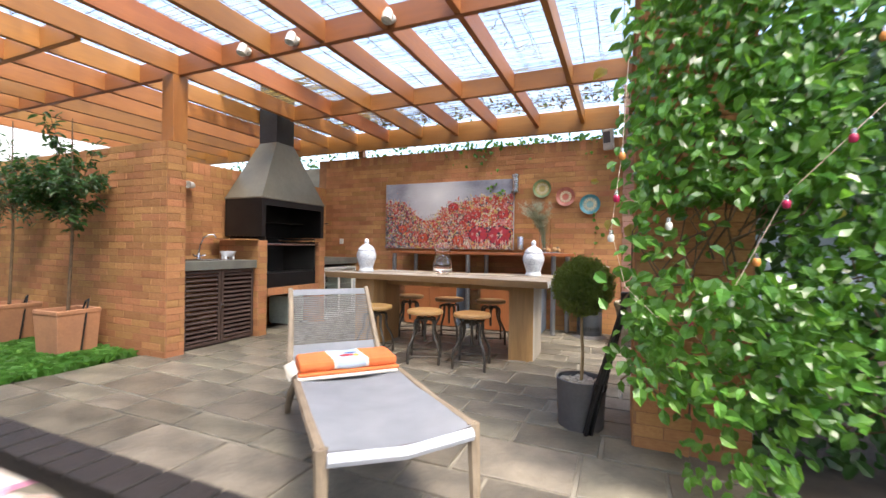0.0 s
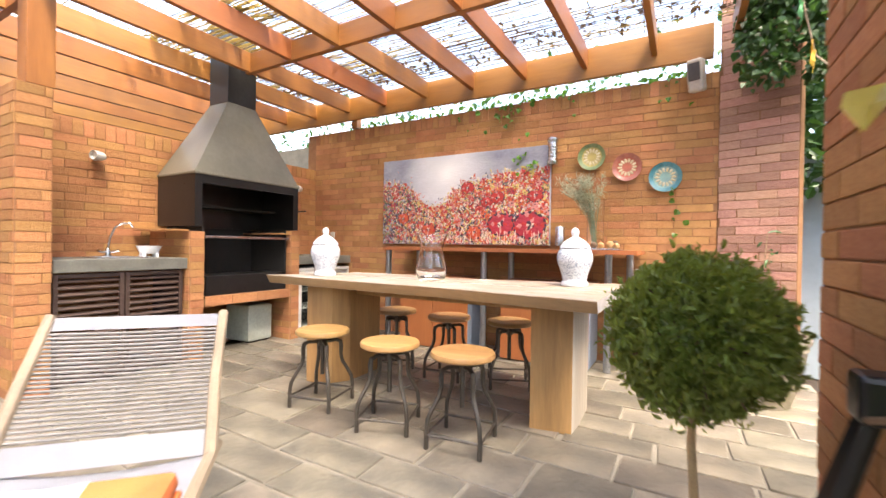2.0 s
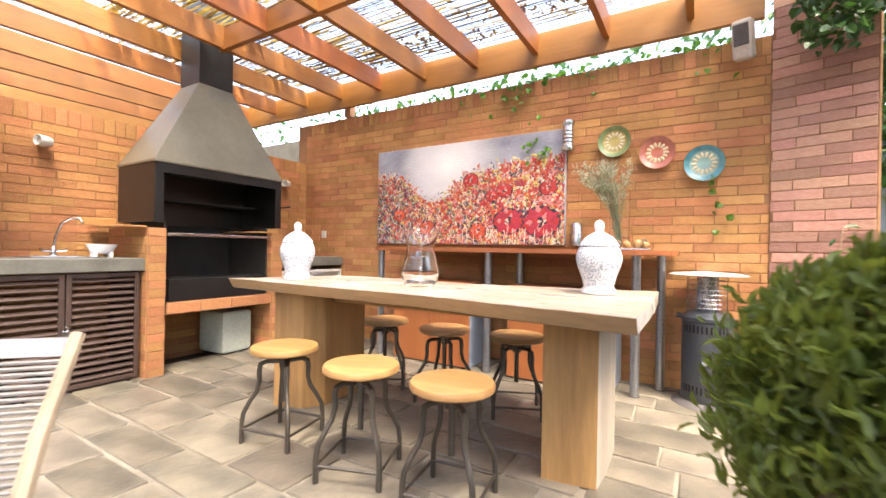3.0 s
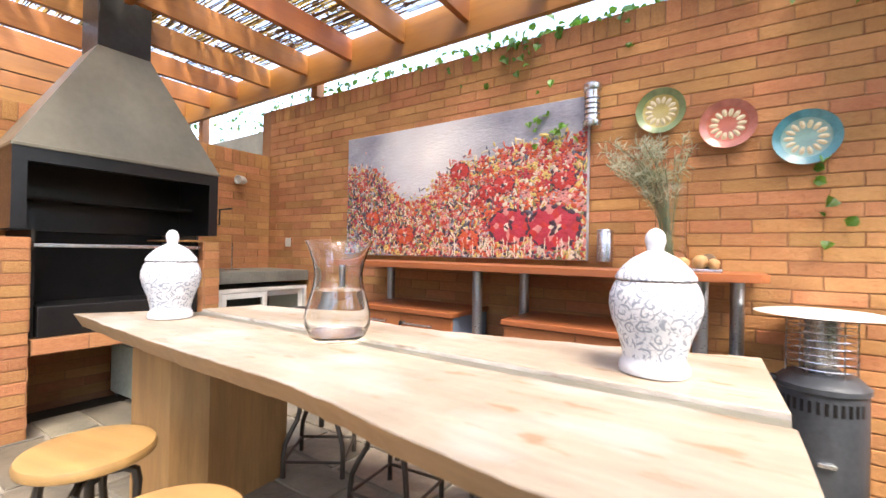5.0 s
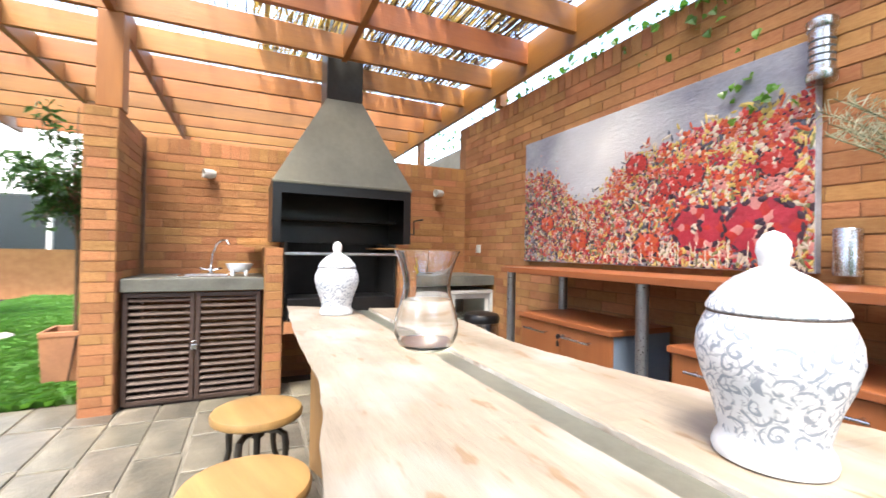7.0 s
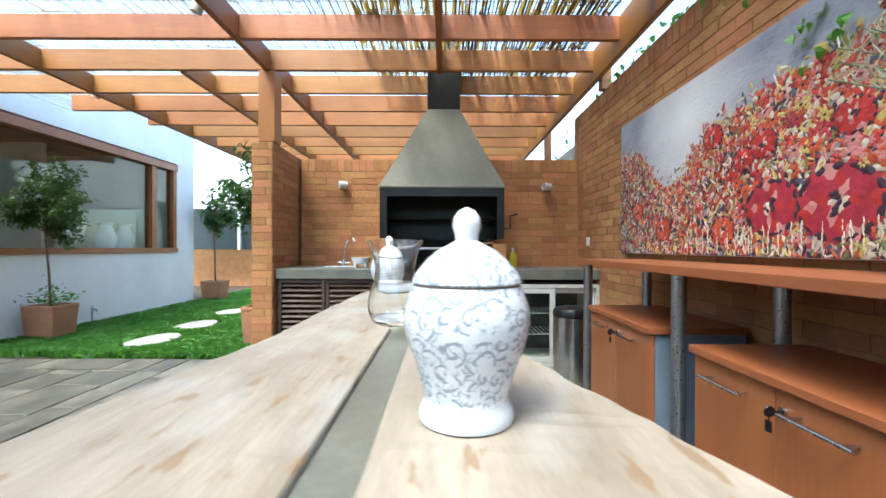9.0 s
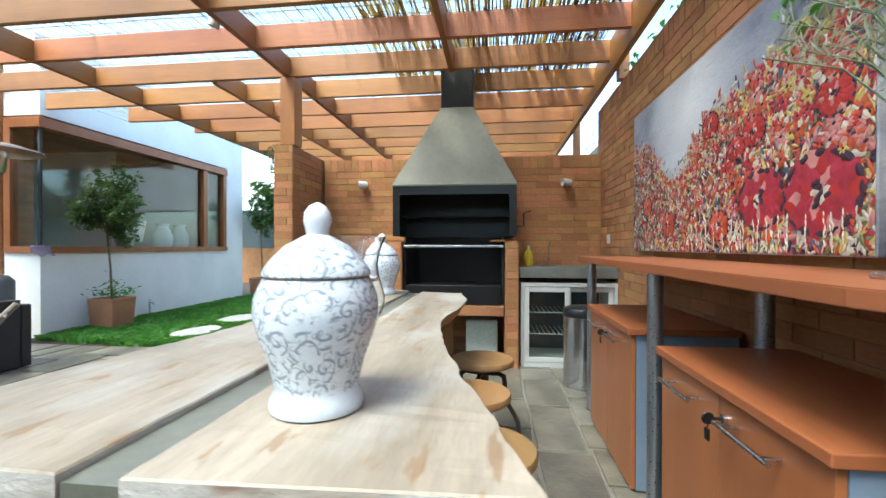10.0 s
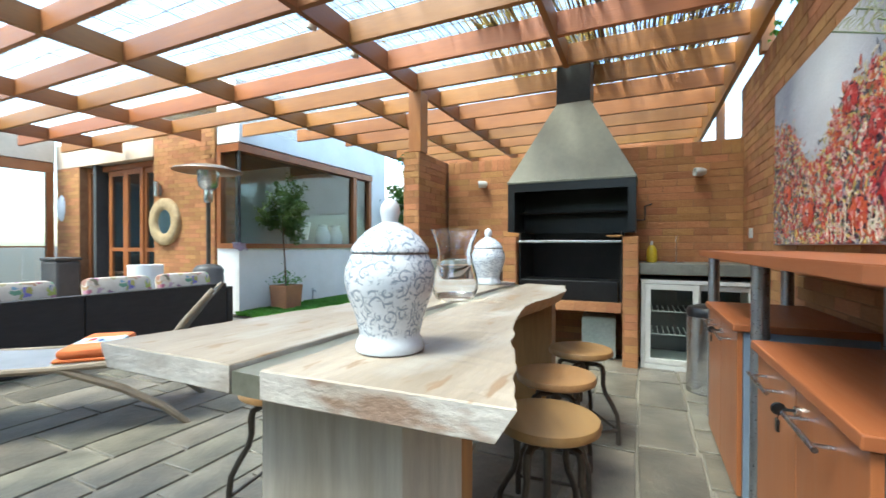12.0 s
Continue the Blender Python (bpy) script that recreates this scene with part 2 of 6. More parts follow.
terracotta_m = surf("terracotta", (0.42, 0.20, 0.10), (0.32, 0.15, 0.085), 4, 0.85, 0, 0.3, vary=0.25)
stonepot_m = surf("mossy_stone", (0.44, 0.39, 0.33), (0.13, 0.11, 0.045), 5, 0.9, 0, 0.5, vary=0.35)
greypot_m = surf("grey_pot", (0.09, 0.085, 0.085), (0.065, 0.06, 0.06), 5, 0.55, 0, 0.1)
pebble_m = surf("pebbles", (0.55, 0.47, 0.37), (0.42, 0.35, 0.27), 12, 0.8, 0, 0.2, per="island", vary=0.25)
teak_m = surf("grey_teak", (0.28, 0.22, 0.155), (0.19, 0.145, 0.10), 5, 0.6, 0, 0.15, vary=0.25)
sling_m = surf("grey_sling", (0.43, 0.45, 0.49), (0.36, 0.38, 0.42), 6, 0.75, 0, 0.25, vary=0.1, fine=60)
cord_m = surf("grey_cord", (0.20, 0.195, 0.19), (0.15, 0.145, 0.14), 9, 0.8, 0, 0.3, vary=0.2)
orange_m = surf("orange_terry", (0.72, 0.20, 0.06), (0.62, 0.15, 0.045), 8, 0.95, 0, 0.6, vary=0.15, fine=20)
paleblue_m = surf("pale_blue_terry", (0.45, 0.55, 0.64), (0.38, 0.48, 0.58), 8, 0.95, 0, 0.6, vary=0.15, fine=20)
cream_cloth_m = surf("cream_terry", (0.75, 0.70, 0.62), (0.65, 0.60, 0.52), 8, 0.95, 0, 0.6, vary=0.15, fine=20)
rattan_m = surf("dark_rattan", (0.012, 0.009, 0.008), (0.022, 0.016, 0.014), 9, 0.5, 0, 0.6, (1, 1, 4), vary=0.4, fine=14)


# ---- builders ----
def part(name, bm, material, parent=None, label="", smooth=False):
    me = bpy.data.meshes.new(name)
    bm.to_mesh(me)
    bm.free()
    for m in material if isinstance(material, (list, tuple)) else [material]:
        me.materials.append(m)
    if smooth:
        for f in me.polygons:
            f.use_smooth = True
        me.set_sharp_from_angle(angle=radians(40))
    ob = new(name, me)
    ob.parent = parent
    if label:
        ob["label"] = label
    return ob


def thing(name, m, label, category, group="", kind=""):
    ob = new(name)
    ob.matrix_world = m
    ob.empty_display_size = 0.05
    return tagged(ob, label, category, group, kind)


def box(bm, x0, x1, y0, y1, z0, z1, bevel=0.0, m=None, mi=0):
    """A box between two corners, with rounded edges where bevel is given."""
    ret = bmesh.ops.create_cube(bm, size=1, matrix=(m or Matrix()) @ Matrix.LocRotScale(((x0 + x1) / 2, (y0 + y1) / 2, (z0 + z1) / 2), None, (abs(x1 - x0), abs(y1 - y0), abs(z1 - z0))))
    vs = ret["verts"]
    fs = {f for v in vs for f in v.link_faces}
    for f in fs:
        f.material_index = mi
    if bevel:
        bmesh.ops.bevel(bm, geom=list({e for v in vs for e in v.link_edges}), offset=bevel, segments=2, affect="EDGES", profile=0.5)
    return bm


def boxed(x0, x1, y0, y1, z0, z1, bevel=0.0, m=None):
    return box(bmesh.new(), x0, x1, y0, y1, z0, z1, bevel, m)


def lathe(bm, profile, seg=32, m=None, cap=True):
    """A turned body from (radius, height) rows."""
    m = m or Matrix()
    rings = []
    for r, z in profile:
        rings.append([bm.verts.new(m @ Vector((r * math.cos(2 * math.pi * k / seg), r * math.sin(2 * math.pi * k / seg), z))) for k in range(seg)])
    for a, b in zip(rings, rings[1:]):
        for k in range(seg):
            bm.faces.new((a[k], a[(k + 1) % seg], b[(k + 1) % seg], b[k]))
    if cap:
        bm.faces.new(rings[0][::-1]), bm.faces.new(rings[-1])
    return bm


def tube(bm, pts, r, seg=8, ends=True):
    """A round bar along points; r: a radius or one for each point."""
    pts = [Vector(p) for p in pts]
    rs = r if isinstance(r, (list, tuple)) else [r] * len(pts)
    rings = []
    side = None
    for i, p in enumerate(pts):
        d = (pts[min(i + 1, len(pts) - 1)] - pts[max(i - 1, 0)]).normalized()
        if side is None:
            side = d.orthogonal().normalized()
        side = (side - d * side.dot(d)).normalized()
        up = d.cross(side)
        rings.append([bm.verts.new(p + rs[i] * (math.cos(2 * math.pi * k / seg) * side + math.sin(2 * math.pi * k / seg) * up)) for k in range(seg)])
    for a, b in zip(rings, rings[1:]):
        for k in range(seg):
            bm.faces.new((a[k], a[(k + 1) % seg], b[(k + 1) % seg], b[k]))
    if ends:
        bm.faces.new(rings[0][::-1]), bm.faces.new(rings[-1])
    return bm


def tubed(pts, r, seg=8):
    return tube(bmesh.new(), pts, r, seg)


def prism(bm, outline, z0, z1, bevel=0.0):
    """An upright body over an outline of (x, y) points."""
    lo = [bm.verts.new((x, y, z0)) for x, y in outline]
    hi = [bm.verts.new((x, y, z1)) for x, y in outline]
    n = len(outline)
    bm.faces.new(lo[::-1]), bm.faces.new(hi)
    for k in range(n):
        bm.faces.new((lo[k], lo[(k + 1) % n], hi[(k + 1) % n], hi[k]))
    bmesh.ops.recalc_face_normals(bm, faces=bm.faces)
    if bevel:
        bmesh.ops.bevel(bm, geom=[e for e in bm.edges if abs(e.verts[0].co.z - e.verts[1].co.z) < 1e-6], offset=bevel, segments=2, affect="EDGES")
    return bm


def raw(name, verts, faces, material, parent=None, label="", kind=""):
    me = bpy.data.meshes.new(name)
    me.from_pydata(verts, [], faces)
    me.materials.append(material)
    ob = new(name, me)
    ob.parent = parent
    if label:
        ob["label"] = label
    if kind:
        ob["kind"] = kind
    return ob


def leaf_mesh(name, rng, places, normals, length, width, material, parent=None, label="", fold=0.25, down=0.3, kind=""):
    """Leaves with a folded midrib at places, facing along normals."""
    verts, faces = [], []
    for c, nrm in zip(places, normals):
        c, nrm = Vector(c), (Vector(nrm) + Vector(rng.normal(0, 0.45, 3))).normalized()
        d = Vector(rng.normal(0, 1, 3)) + Vector((0, 0, -down * 2))
        d = (d - nrm * d.dot(nrm)).normalized()
        s = nrm.cross(d)
        l = length * rng.uniform(0.6, 1.25)
        w = width * l / length * rng.uniform(0.8, 1.15)
        b = len(verts)
        lift = nrm * (w * fold)
        verts += [c, c + d * l * 0.3 + s * w * 0.5 + lift, c + d * l * 0.68 + s * w * 0.42 + lift, c + d * l - nrm * l * 0.12, c + d * l * 0.68 - s * w * 0.42 + lift, c + d * l * 0.3 - s * w * 0.5 + lift, c + d * l * 0.5]
        faces += [(b, b + 1, b + 6), (b + 1, b + 2, b + 6), (b + 2, b + 3, b + 6), (b + 3, b + 4, b + 6), (b + 4, b + 5, b + 6), (b + 5, b, b + 6)]
    return raw(name, [tuple(v) for v in verts], faces, material, parent, label, kind)


# ---- ground and floor ----
bm = bmesh.new()
bmesh.ops.create_grid(bm, x_segments=2, y_segments=2, size=400, matrix=pose(0, 0, -0.06))
ground = tagged(part("ground", bm, soil_m), "dark bare soil ground around the terrace", "ground", kind="structure")
floor = tagged(part("floor", boxed(-4.13, 0.80, -4.2, 7.95, -0.05, 0.0), grout_m), "grey slate terrace floor with pale joints", "floor", kind="structure")
lawn = tagged(part("lawn_bed", boxed(-12.6, -4.14, 1.3, 4.6, -0.055, -0.005), soil_m), "soil bed under the green ground cover", "ground", kind="structure")
side_bed = tagged(part("planting_bed", boxed(0.88, 6.0, -3.6, 7.5, -0.055, -0.02), soil_m), "dark mulch bed beside the terrace", "ground", kind="structure")
tagged(part("kerb", boxed(0.80, 0.88, -3.6, 4.49, -0.05, 0.03, 0.012), concrete_m), "pale concrete edging strip beside the bed", "kerb", kind="structure")
strip = tagged(part("floor_strip", boxed(-4.39, -4.131, -4.2, 1.29, -0.05, 0.0), grout_m), "grey slate paving strip beside the house", "floor", kind="structure")

# ---- timber frame overhead ----
pergola = thing("pergola", pose(-4.03, 4.72, 2.08), "orange-brown stained timber pergola with slatted reed shade", "pergola")


def timber(name, x0, x1, y0, y1, z0, z1, mat):
    ob = part(name, boxed(x0 + 4.03, x1 + 4.03, y0 - 4.72, y1 - 4.72, z0 - 2.08, z1 - 2.08, 0.004), mat, pergola)
    return ob


JOISTS = [-3.85 + 0.585 * k for k in range(-7, 8)]
SOUTH = [2.7, 2.7, 2.7, 2.65, 2.4, 1.9, 1.36]
for k, x in enumerate(JOISTS):
    y0 = SOUTH[k] if k < 7 else -2.6
    timber("joist", x - 0.024, x + 0.024, y0, 7.698, 2.742, 2.93, beam_m)
for y, x0, x1 in ((6.29, -3.9, 0.62), (4.71, -8.3, 0.62), (2.62, -8.3, 0.62), (0.55, -4.3, 0.62), (-1.6, -4.3, 0.62), (3.90, -8.3, -3.9)):
    timber("cross_beam", x0, x1, y - 0.025, y + 0.025, 2.735, 2.924, beamx_m)
timber("wall_beam", -8.3, 0.1, 7.70, 7.748, 2.645, 2.932, beamx_m)
timber("post", -3.985, -3.82, 4.635, 4.785, 2.085, 2.735, post_m)
for x in (-3.8, -5.9):
    timber("short_post", x - 0.045, x + 0.045, 7.752, 7.84, 2.0 if x < -5 else 2.555, 2.93, post_m)
timber("post", 0.38, 0.52, 4.66, 4.80, 2.56, 2.735, post_m)
# reed matting: long uneven stems laid over the joists
rng = np.random.default_rng(4)
verts, faces = [], []
dverts, dfaces = [], []
ys = np.arange(-2.6, 7.66, 0.018)
for y in ys:
    x0 = -8.3 if y > 2.6 else (-4.6 if y < 1.2 else -5.6)
    x = x0
    while x < 0.6:
        run = rng.uniform(0.8, 2.6)
        x1 = min(x + run, 0.65)
        dense = min(1.0, max(0.0, (y - 5.7) / 1.1)) * (1.0 if -5.8 < x < -2.2 else 0.4)
        if rng.random() < (0.50 if x > -4.5 else 0.36) + 0.46 * dense:
            w, z, dy = rng.uniform(0.002, 0.0048) * (1 + 0.9 * dense), 2.937 + rng.uniform(0, 0.006), rng.normal(0, 0.007)
            n = max(2, int((x1 - x) / 0.28))
            dark = rng.random() < 0.20 + 0.62 * dense
            vv, ff = (dverts, dfaces) if dark else (verts, faces)
            b = len(vv)
            for k in range(n + 1):
                px, py = x + (x1 - x) * k / n, y + dy + rng.normal(0, 0.0045)
                vv += [(px, py - w, z), (px, py + w, z), (px, py, z + 0.4 * w)]
            for k in range(n):
                a, c = b + 3 * k, b + 3 * k + 3
                ff += [(a, a + 1, c + 1, c), (a + 1, a + 2, c + 2, c + 1), (a + 2, a, c, c + 2)]
        x = x1
for x in np.arange(-8.2, 0.6, 0.19):
    for s in range(2):
        b = len(dverts)
        px = x + rng.normal(0, 0.02)
        lo = -2.6 if x > -4.6 else 2.6
        n = 40
        for k in range(n + 1):
            py = lo + (7.65 - lo) * k / n
            q = px + rng.normal(0, 0.006)
            dverts += [(q - 0.0022, py, 2.947), (q + 0.0022, py, 2.947), (q, py, 2.951)]
        for k in range(n):
            a, c = b + 3 * k, b + 3 * k + 3
            dfaces += [(a, a + 1, c + 1, c), (a + 1, a + 2, c + 2, c + 1), (a + 2, a, c, c + 2)]
for _ in range(2600):
    x, y = rng.uniform(-8.0, 0.6), rng.uniform(2.7, 7.6)
    if y < 6.0 and rng.random() < 0.55:
        continue
    a, ln = rng.uniform(0, 6.28), rng.uniform(0.03, 0.16)
    b = len(dverts)
    for k in range(4):
        px, py = x + math.cos(a) * ln * k / 3 + rng.normal(0, 0.006), y + math.sin(a) * ln * k / 3 + rng.normal(0, 0.006)
        dverts += [(px - 0.002, py - 0.002, 2.955), (px + 0.002, py + 0.002, 2.955), (px, py, 2.959)]
    for k in range(3):
        p_, q_ = b + 3 * k, b + 3 * k + 3
        dfaces += [(p_, p_ + 1, q_ + 1, q_), (p_ + 1, p_ + 2, q_ + 2, q_ + 1), (p_ + 2, p_, q_, q_ + 2)]
# the matting lies thicker round the flue
for _ in range(430):
    x, y, z = rng.uniform(-5.0, -2.9), rng.uniform(5.6, 7.6), 2.962 + rng.uniform(0, 0.012)
    if noise.noise(Vector((x * 3.0, y * 3.0, 2))) < -0.28:
        continue
    ln, w, d = rng.uniform(0.25, 0.6), rng.uniform(0.006, 0.011), rng.normal(0, 0.02)
    b = len(verts)
    for k in range(3):
        px, py = x + ln * (k / 2 - 0.5), y + d * (k - 1) + rng.normal(0, 0.004)
        verts += [(px, py - w, z), (px, py + w, z), (px, py, z + 0.4 * w)]
    for k in range(2):
        p_, q_ = b + 3 * k, b + 3 * k + 3
        faces += [(p_, p_ + 1, q_ + 1, q_), (p_ + 1, p_ + 2, q_ + 2, q_ + 1), (p_ + 2, p_, q_, q_ + 2)]
tagged(raw("reed_matting", verts, faces, reed_m), "thin pale reed matting laid over the pergola joists", "matting", kind="stuff")
tagged(raw("twigs_in_matting", dverts, dfaces, twig_m), "dark twigs and binding threads in the reed matting", "matting", kind="stuff")
# a vine and fallen leaves lie on the matting by the wall
cl = [(rng.uniform(-8.0, 0.4), 7.62 - abs(rng.normal(0, 0.35)), 2.965 + rng.uniform(0, 0.03)) for _ in range(1100)]
leaf_mesh("vine_on_matting", rng, cl, [(0, 0, 1)] * len(cl), 0.055, 0.03, twig_m, None, "dry brown leaves lying on the reed matting", kind="stuff")["category"] = "vine"

# ---- walls ----
brick_meshes = []
for k in range(5):
    rb = np.random.default_rng(50 + k)
    v, L, Hh, D, c = [], 1.0, 1.0, 0.02, 0.03
    j = rb.uniform(-0.012, 0.012, (4, 2))
    o = [(0 + j[0][0], 0 + j[0][1]), (1 + j[1][0], 0 + j[1][1]), (1 + j[2][0], 1 + j[2][1]), (0 + j[3][0], 1 + j[3][1])]
    ins = [(min(max(x, 0.014), 0.986), min(max(z, 0.06), 0.94)) for x, z in o]
    v = [(x, 0.0, z) for x, z in o] + [(x, -0.8, z) for x, z in o] + [(x, -1.0 - rb.uniform(-0.1, 0.1), z) for x, z in ins]
    f = [(8, 9, 10, 11)]
    for a in range(4):
        b = (a + 1) % 4
        f += [(a, b, 4 + b, 4 + a), (4 + a, 4 + b, 8 + b, 8 + a)]
    me = bpy.data.meshes.new("brick")
    me.from_pydata(v, [], f)
    me.materials.append(brick_m)
    me2 = me.copy()
    me2.materials[0] = pale_brick
    brick_meshes.append((me, me2))
COURSE, LONG, PROUD = 0.0695, 0.272, 0.0055


def brick_face(wall, start, along, length, height, seed, pale=0, singles=300, near=None, z0=0.0, rowlock=0):
    """Bricks laid on one face of a wall: start: the face's lower corner, along: unit way to the right as one looks at the face.
    The first `singles` bricks, nearest to the point `near` along the face, are parts; the rest are one joined part."""
    r = np.random.default_rng(seed)
    a = Vector((along[0], along[1], 0)).normalized()
    rot = Matrix(((a.x, -a.y, 0), (a.y, a.x, 0), (0, 0, 1))).to_4x4()
    cells = []
    rows = int(round((height - z0) / COURSE))
    ch = (height - z0) / rows
    for i in range(rows):
        z = z0 + i * ch
        if rowlock and i >= rows - 2 * rowlock:
            if (rows - i) % 2 == 0:
                x = 0.0
                while x < length - 0.02:
                    w = min(0.078, length - x)
                    cells.append((x + 0.003, z + 0.0035, w - 0.006, 2 * ch - 0.007))
                    x += 0.078
            continue
        x = -(LONG * 0.5 if i % 2 else 0.0) + r.uniform(-0.02, 0.02)
        while x < length - 0.01:
            x0, x1 = max(x, 0.0), min(x + LONG, length)
            if x1 - x0 > 0.03:
                cells.append((x0 + 0.0028, z + 0.0028, x1 - x0 - 0.0056, ch - 0.0056))
            x += LONG
    near = length / 2 if near is None else near
    cells.sort(key=lambda c: abs(c[0] + c[2] / 2 - near))
    verts, faces = [], []
    for k, (x, z, w, h) in enumerate(cells):
        me = brick_meshes[int(r.integers(5))][pale]
        m = Matrix.Translation(Vector(start) + a * x + Vector((0, 0, z))) @ rot @ Matrix.Diagonal((w, PROUD * r.uniform(0.75, 1.25), h, 1))
        if k < singles:
            ob = new("brick", me)
            ob.parent = wall
            ob.matrix_basis = m
        else:
            b = len(verts)
            verts += [tuple(m @ vv.co) for vv in me.vertices]
            faces += [tuple(b + q for q in p.vertices) for p in me.polygons]
    if verts:
        raw("brickwork", verts, faces, brick_j, wall, kind="stuff")


def wall_core(name, x0, x1, y0, y1, z0, z1, label, mat=None):
    return tagged(part(name, boxed(x0, x1, y0, y1, z0, z1), mat or mortar_m), label, "wall", kind="structure")


wall_north = wall_core("wall_north", -4.66, 0.16, 7.79, 8.0, -0.05, 2.55, "tall orange-red brick wall behind the sideboard")
wall_west = wall_core("wall_west", -4.66, -4.512, 4.80, 7.79, -0.05, 2.07, "orange-red brick wall behind the barbecue")
wall_wing = wall_core("wall_wing", -9.2, -3.815, 4.582, 4.768, -0.05, 2.08, "orange-red brick garden wall ending in a pillar")
neighbour = wall_core("wall_neighbour", -9.2, -4.3, 8.1, 8.3, -0.05, 2.5, "grey rendered wall beyond the barbecue", concrete_m)
A_R = math.atan2(-0.30, 0.95)
wall_corner = tagged(part("wall_corner", boxed(0, 0.52, 0.012, 0.2, -0.05, 3.2, 0, pose(0.15, 7.77, 0, 0, 0, math.degrees(A_R))), mortar_m), "pale pink brick wall beside the big pot", "wall", kind="structure")
pier_climber = wall_core("wall_pier", 0.232, 0.782, 4.492, 5.042, -0.05, 2.56, "brick pier overgrown by a climbing plant")

# barbecue brickwork
grill = thing("barbecue", pose(-3.815, 6.31, 0), "built-in brick barbecue with black firebox and grey steel hood", "barbecue")


def gpart(name, bm, mat, label="", smooth=False):
    bmesh.ops.translate(bm, verts=bm.verts, vec=(3.83, -6.3, 0))
    return part(name, bm, mat, grill, label, smooth)


pier_a = gpart("pier", boxed(-4.505, -3.842, 5.692, 5.818, 0.0, 1.155), mortar_m)
pier_b = gpart("pier", boxed(-4.505, -3.842, 6.782, 6.898, 0.0, 1.155), mortar_m)
hearth = gpart("hearth", boxed(-4.505, -3.842, 5.832, 6.768, 0.475, 0.565), mortar_m)
for a in ((-4.50, -3.90, 5.834, 5.85, 0.57, 1.2), (-4.50, -3.90, 6.75, 6.766, 0.57, 1.2), (-4.50, -4.47, 5.85, 6.75, 0.57, 1.5)):
    gpart("firebox_panel", boxed(*a), soot_m)
gpart("ash_tray", boxed(-4.2, -3.87, 5.86, 6.74, 0.568, 0.75, 0.006), black_m, "low black steel fire guard")
gpart("grate_bar", boxed(-3.885, -3.85, 5.835, 6.765, 1.098, 1.122, 0.004), chrome_m, "pale steel bar at the front of the grate")
for k in range(14):
    gpart("grate_rod", tubed([(-4.45, 5.88 + k * 0.065, 1.105), (-3.88, 5.88 + k * 0.065, 1.105)], 0.004, 6), iron_m)
for nm, a in (("side_panel", (-4.46, -3.85, 5.735, 5.75, 1.205, 1.68)), ("side_panel", (-4.46, -3.85, 6.865, 6.88, 1.205, 1.68)), ("back_panel", (-4.46, -4.445, 5.75, 6.865, 1.205, 1.68)), ("front_band", (-3.862, -3.85, 5.75, 6.865, 1.59, 1.68)), ("front_stile", (-3.862, -3.85, 5.75, 5.80, 1.205, 1.59)), ("front_stile", (-3.862, -3.85, 6.815, 6.865, 1.205, 1.59))):
    gpart(nm, boxed(*a), black_m, "black steel panel below the hood")
gpart("smoke_shelf", boxed(-4.44, -4.2, 5.76, 6.855, 1.40, 1.42), soot_m)
gpart("hood_rim", boxed(-4.47, -3.842, 5.728, 6.888, 1.668, 1.69, 0.003), hood_m)
bm = bmesh.new()
lo = [bm.verts.new(c) for c in ((-4.462, 5.733, 1.69), (-3.848, 5.733, 1.69), (-3.848, 6.882, 1.69), (-4.462, 6.882, 1.69))]
hi = [bm.verts.new(c) for c in ((-4.35, 6.165, 2.455), (-4.05, 6.165, 2.455), (-4.05, 6.475, 2.455), (-4.35, 6.475, 2.455))]
for k in range(4):
    bm.faces.new((lo[k], lo[(k + 1) % 4], hi[(k + 1) % 4], hi[k]))
bm.faces.new(hi)
gpart("hood", bm, hood_m, "grey-green painted steel hood")
gpart("flue", boxed(-4.352, -4.048, 6.163, 6.477, 2.455, 3.35, 0.004), surf("flue_steel", (0.05, 0.052, 0.05), (0.035, 0.036, 0.036), 3, 0.4, 0.4, 0.05), "dark steel flue through the matting")
gpart("crank", tubed([(-3.95, 6.885, 1.30), (-3.95, 6.95, 1.30), (-3.95, 6.95, 1.42), (-3.86, 7.0, 1.43)], 0.008, 8), black_m, "black crank handle of the grate")

# worktops beside the barbecue
tagged(part("worktop", boxed(-4.505, -3.85, 4.785, 5.698, 0.825, 0.92, 0.006), concrete_m), "dark grey-green concrete worktop with a sink", "worktop")
tagged(part("worktop", boxed(-4.505, -3.86, 6.917, 7.785, 0.825, 0.92, 0.006), concrete_m), "dark grey-green concrete worktop over the fridge", "worktop")
sinkcab = thing("sink_cabinet", pose(-3.895, 5.235, 0), "brown metal cabinet with louvred doors under the sink", "cabinet")
for a, b in ((-0.44, -0.42), (0.42, 0.44)):
    part("side_panel", boxed(-0.44, -0.012, a, b, 0.02, 0.82), louvre_m, sinkcab)
part("kick", boxed(-0.44, -0.01, -0.42, 0.42, 0.0, 0.06), louvre_m, sinkcab)
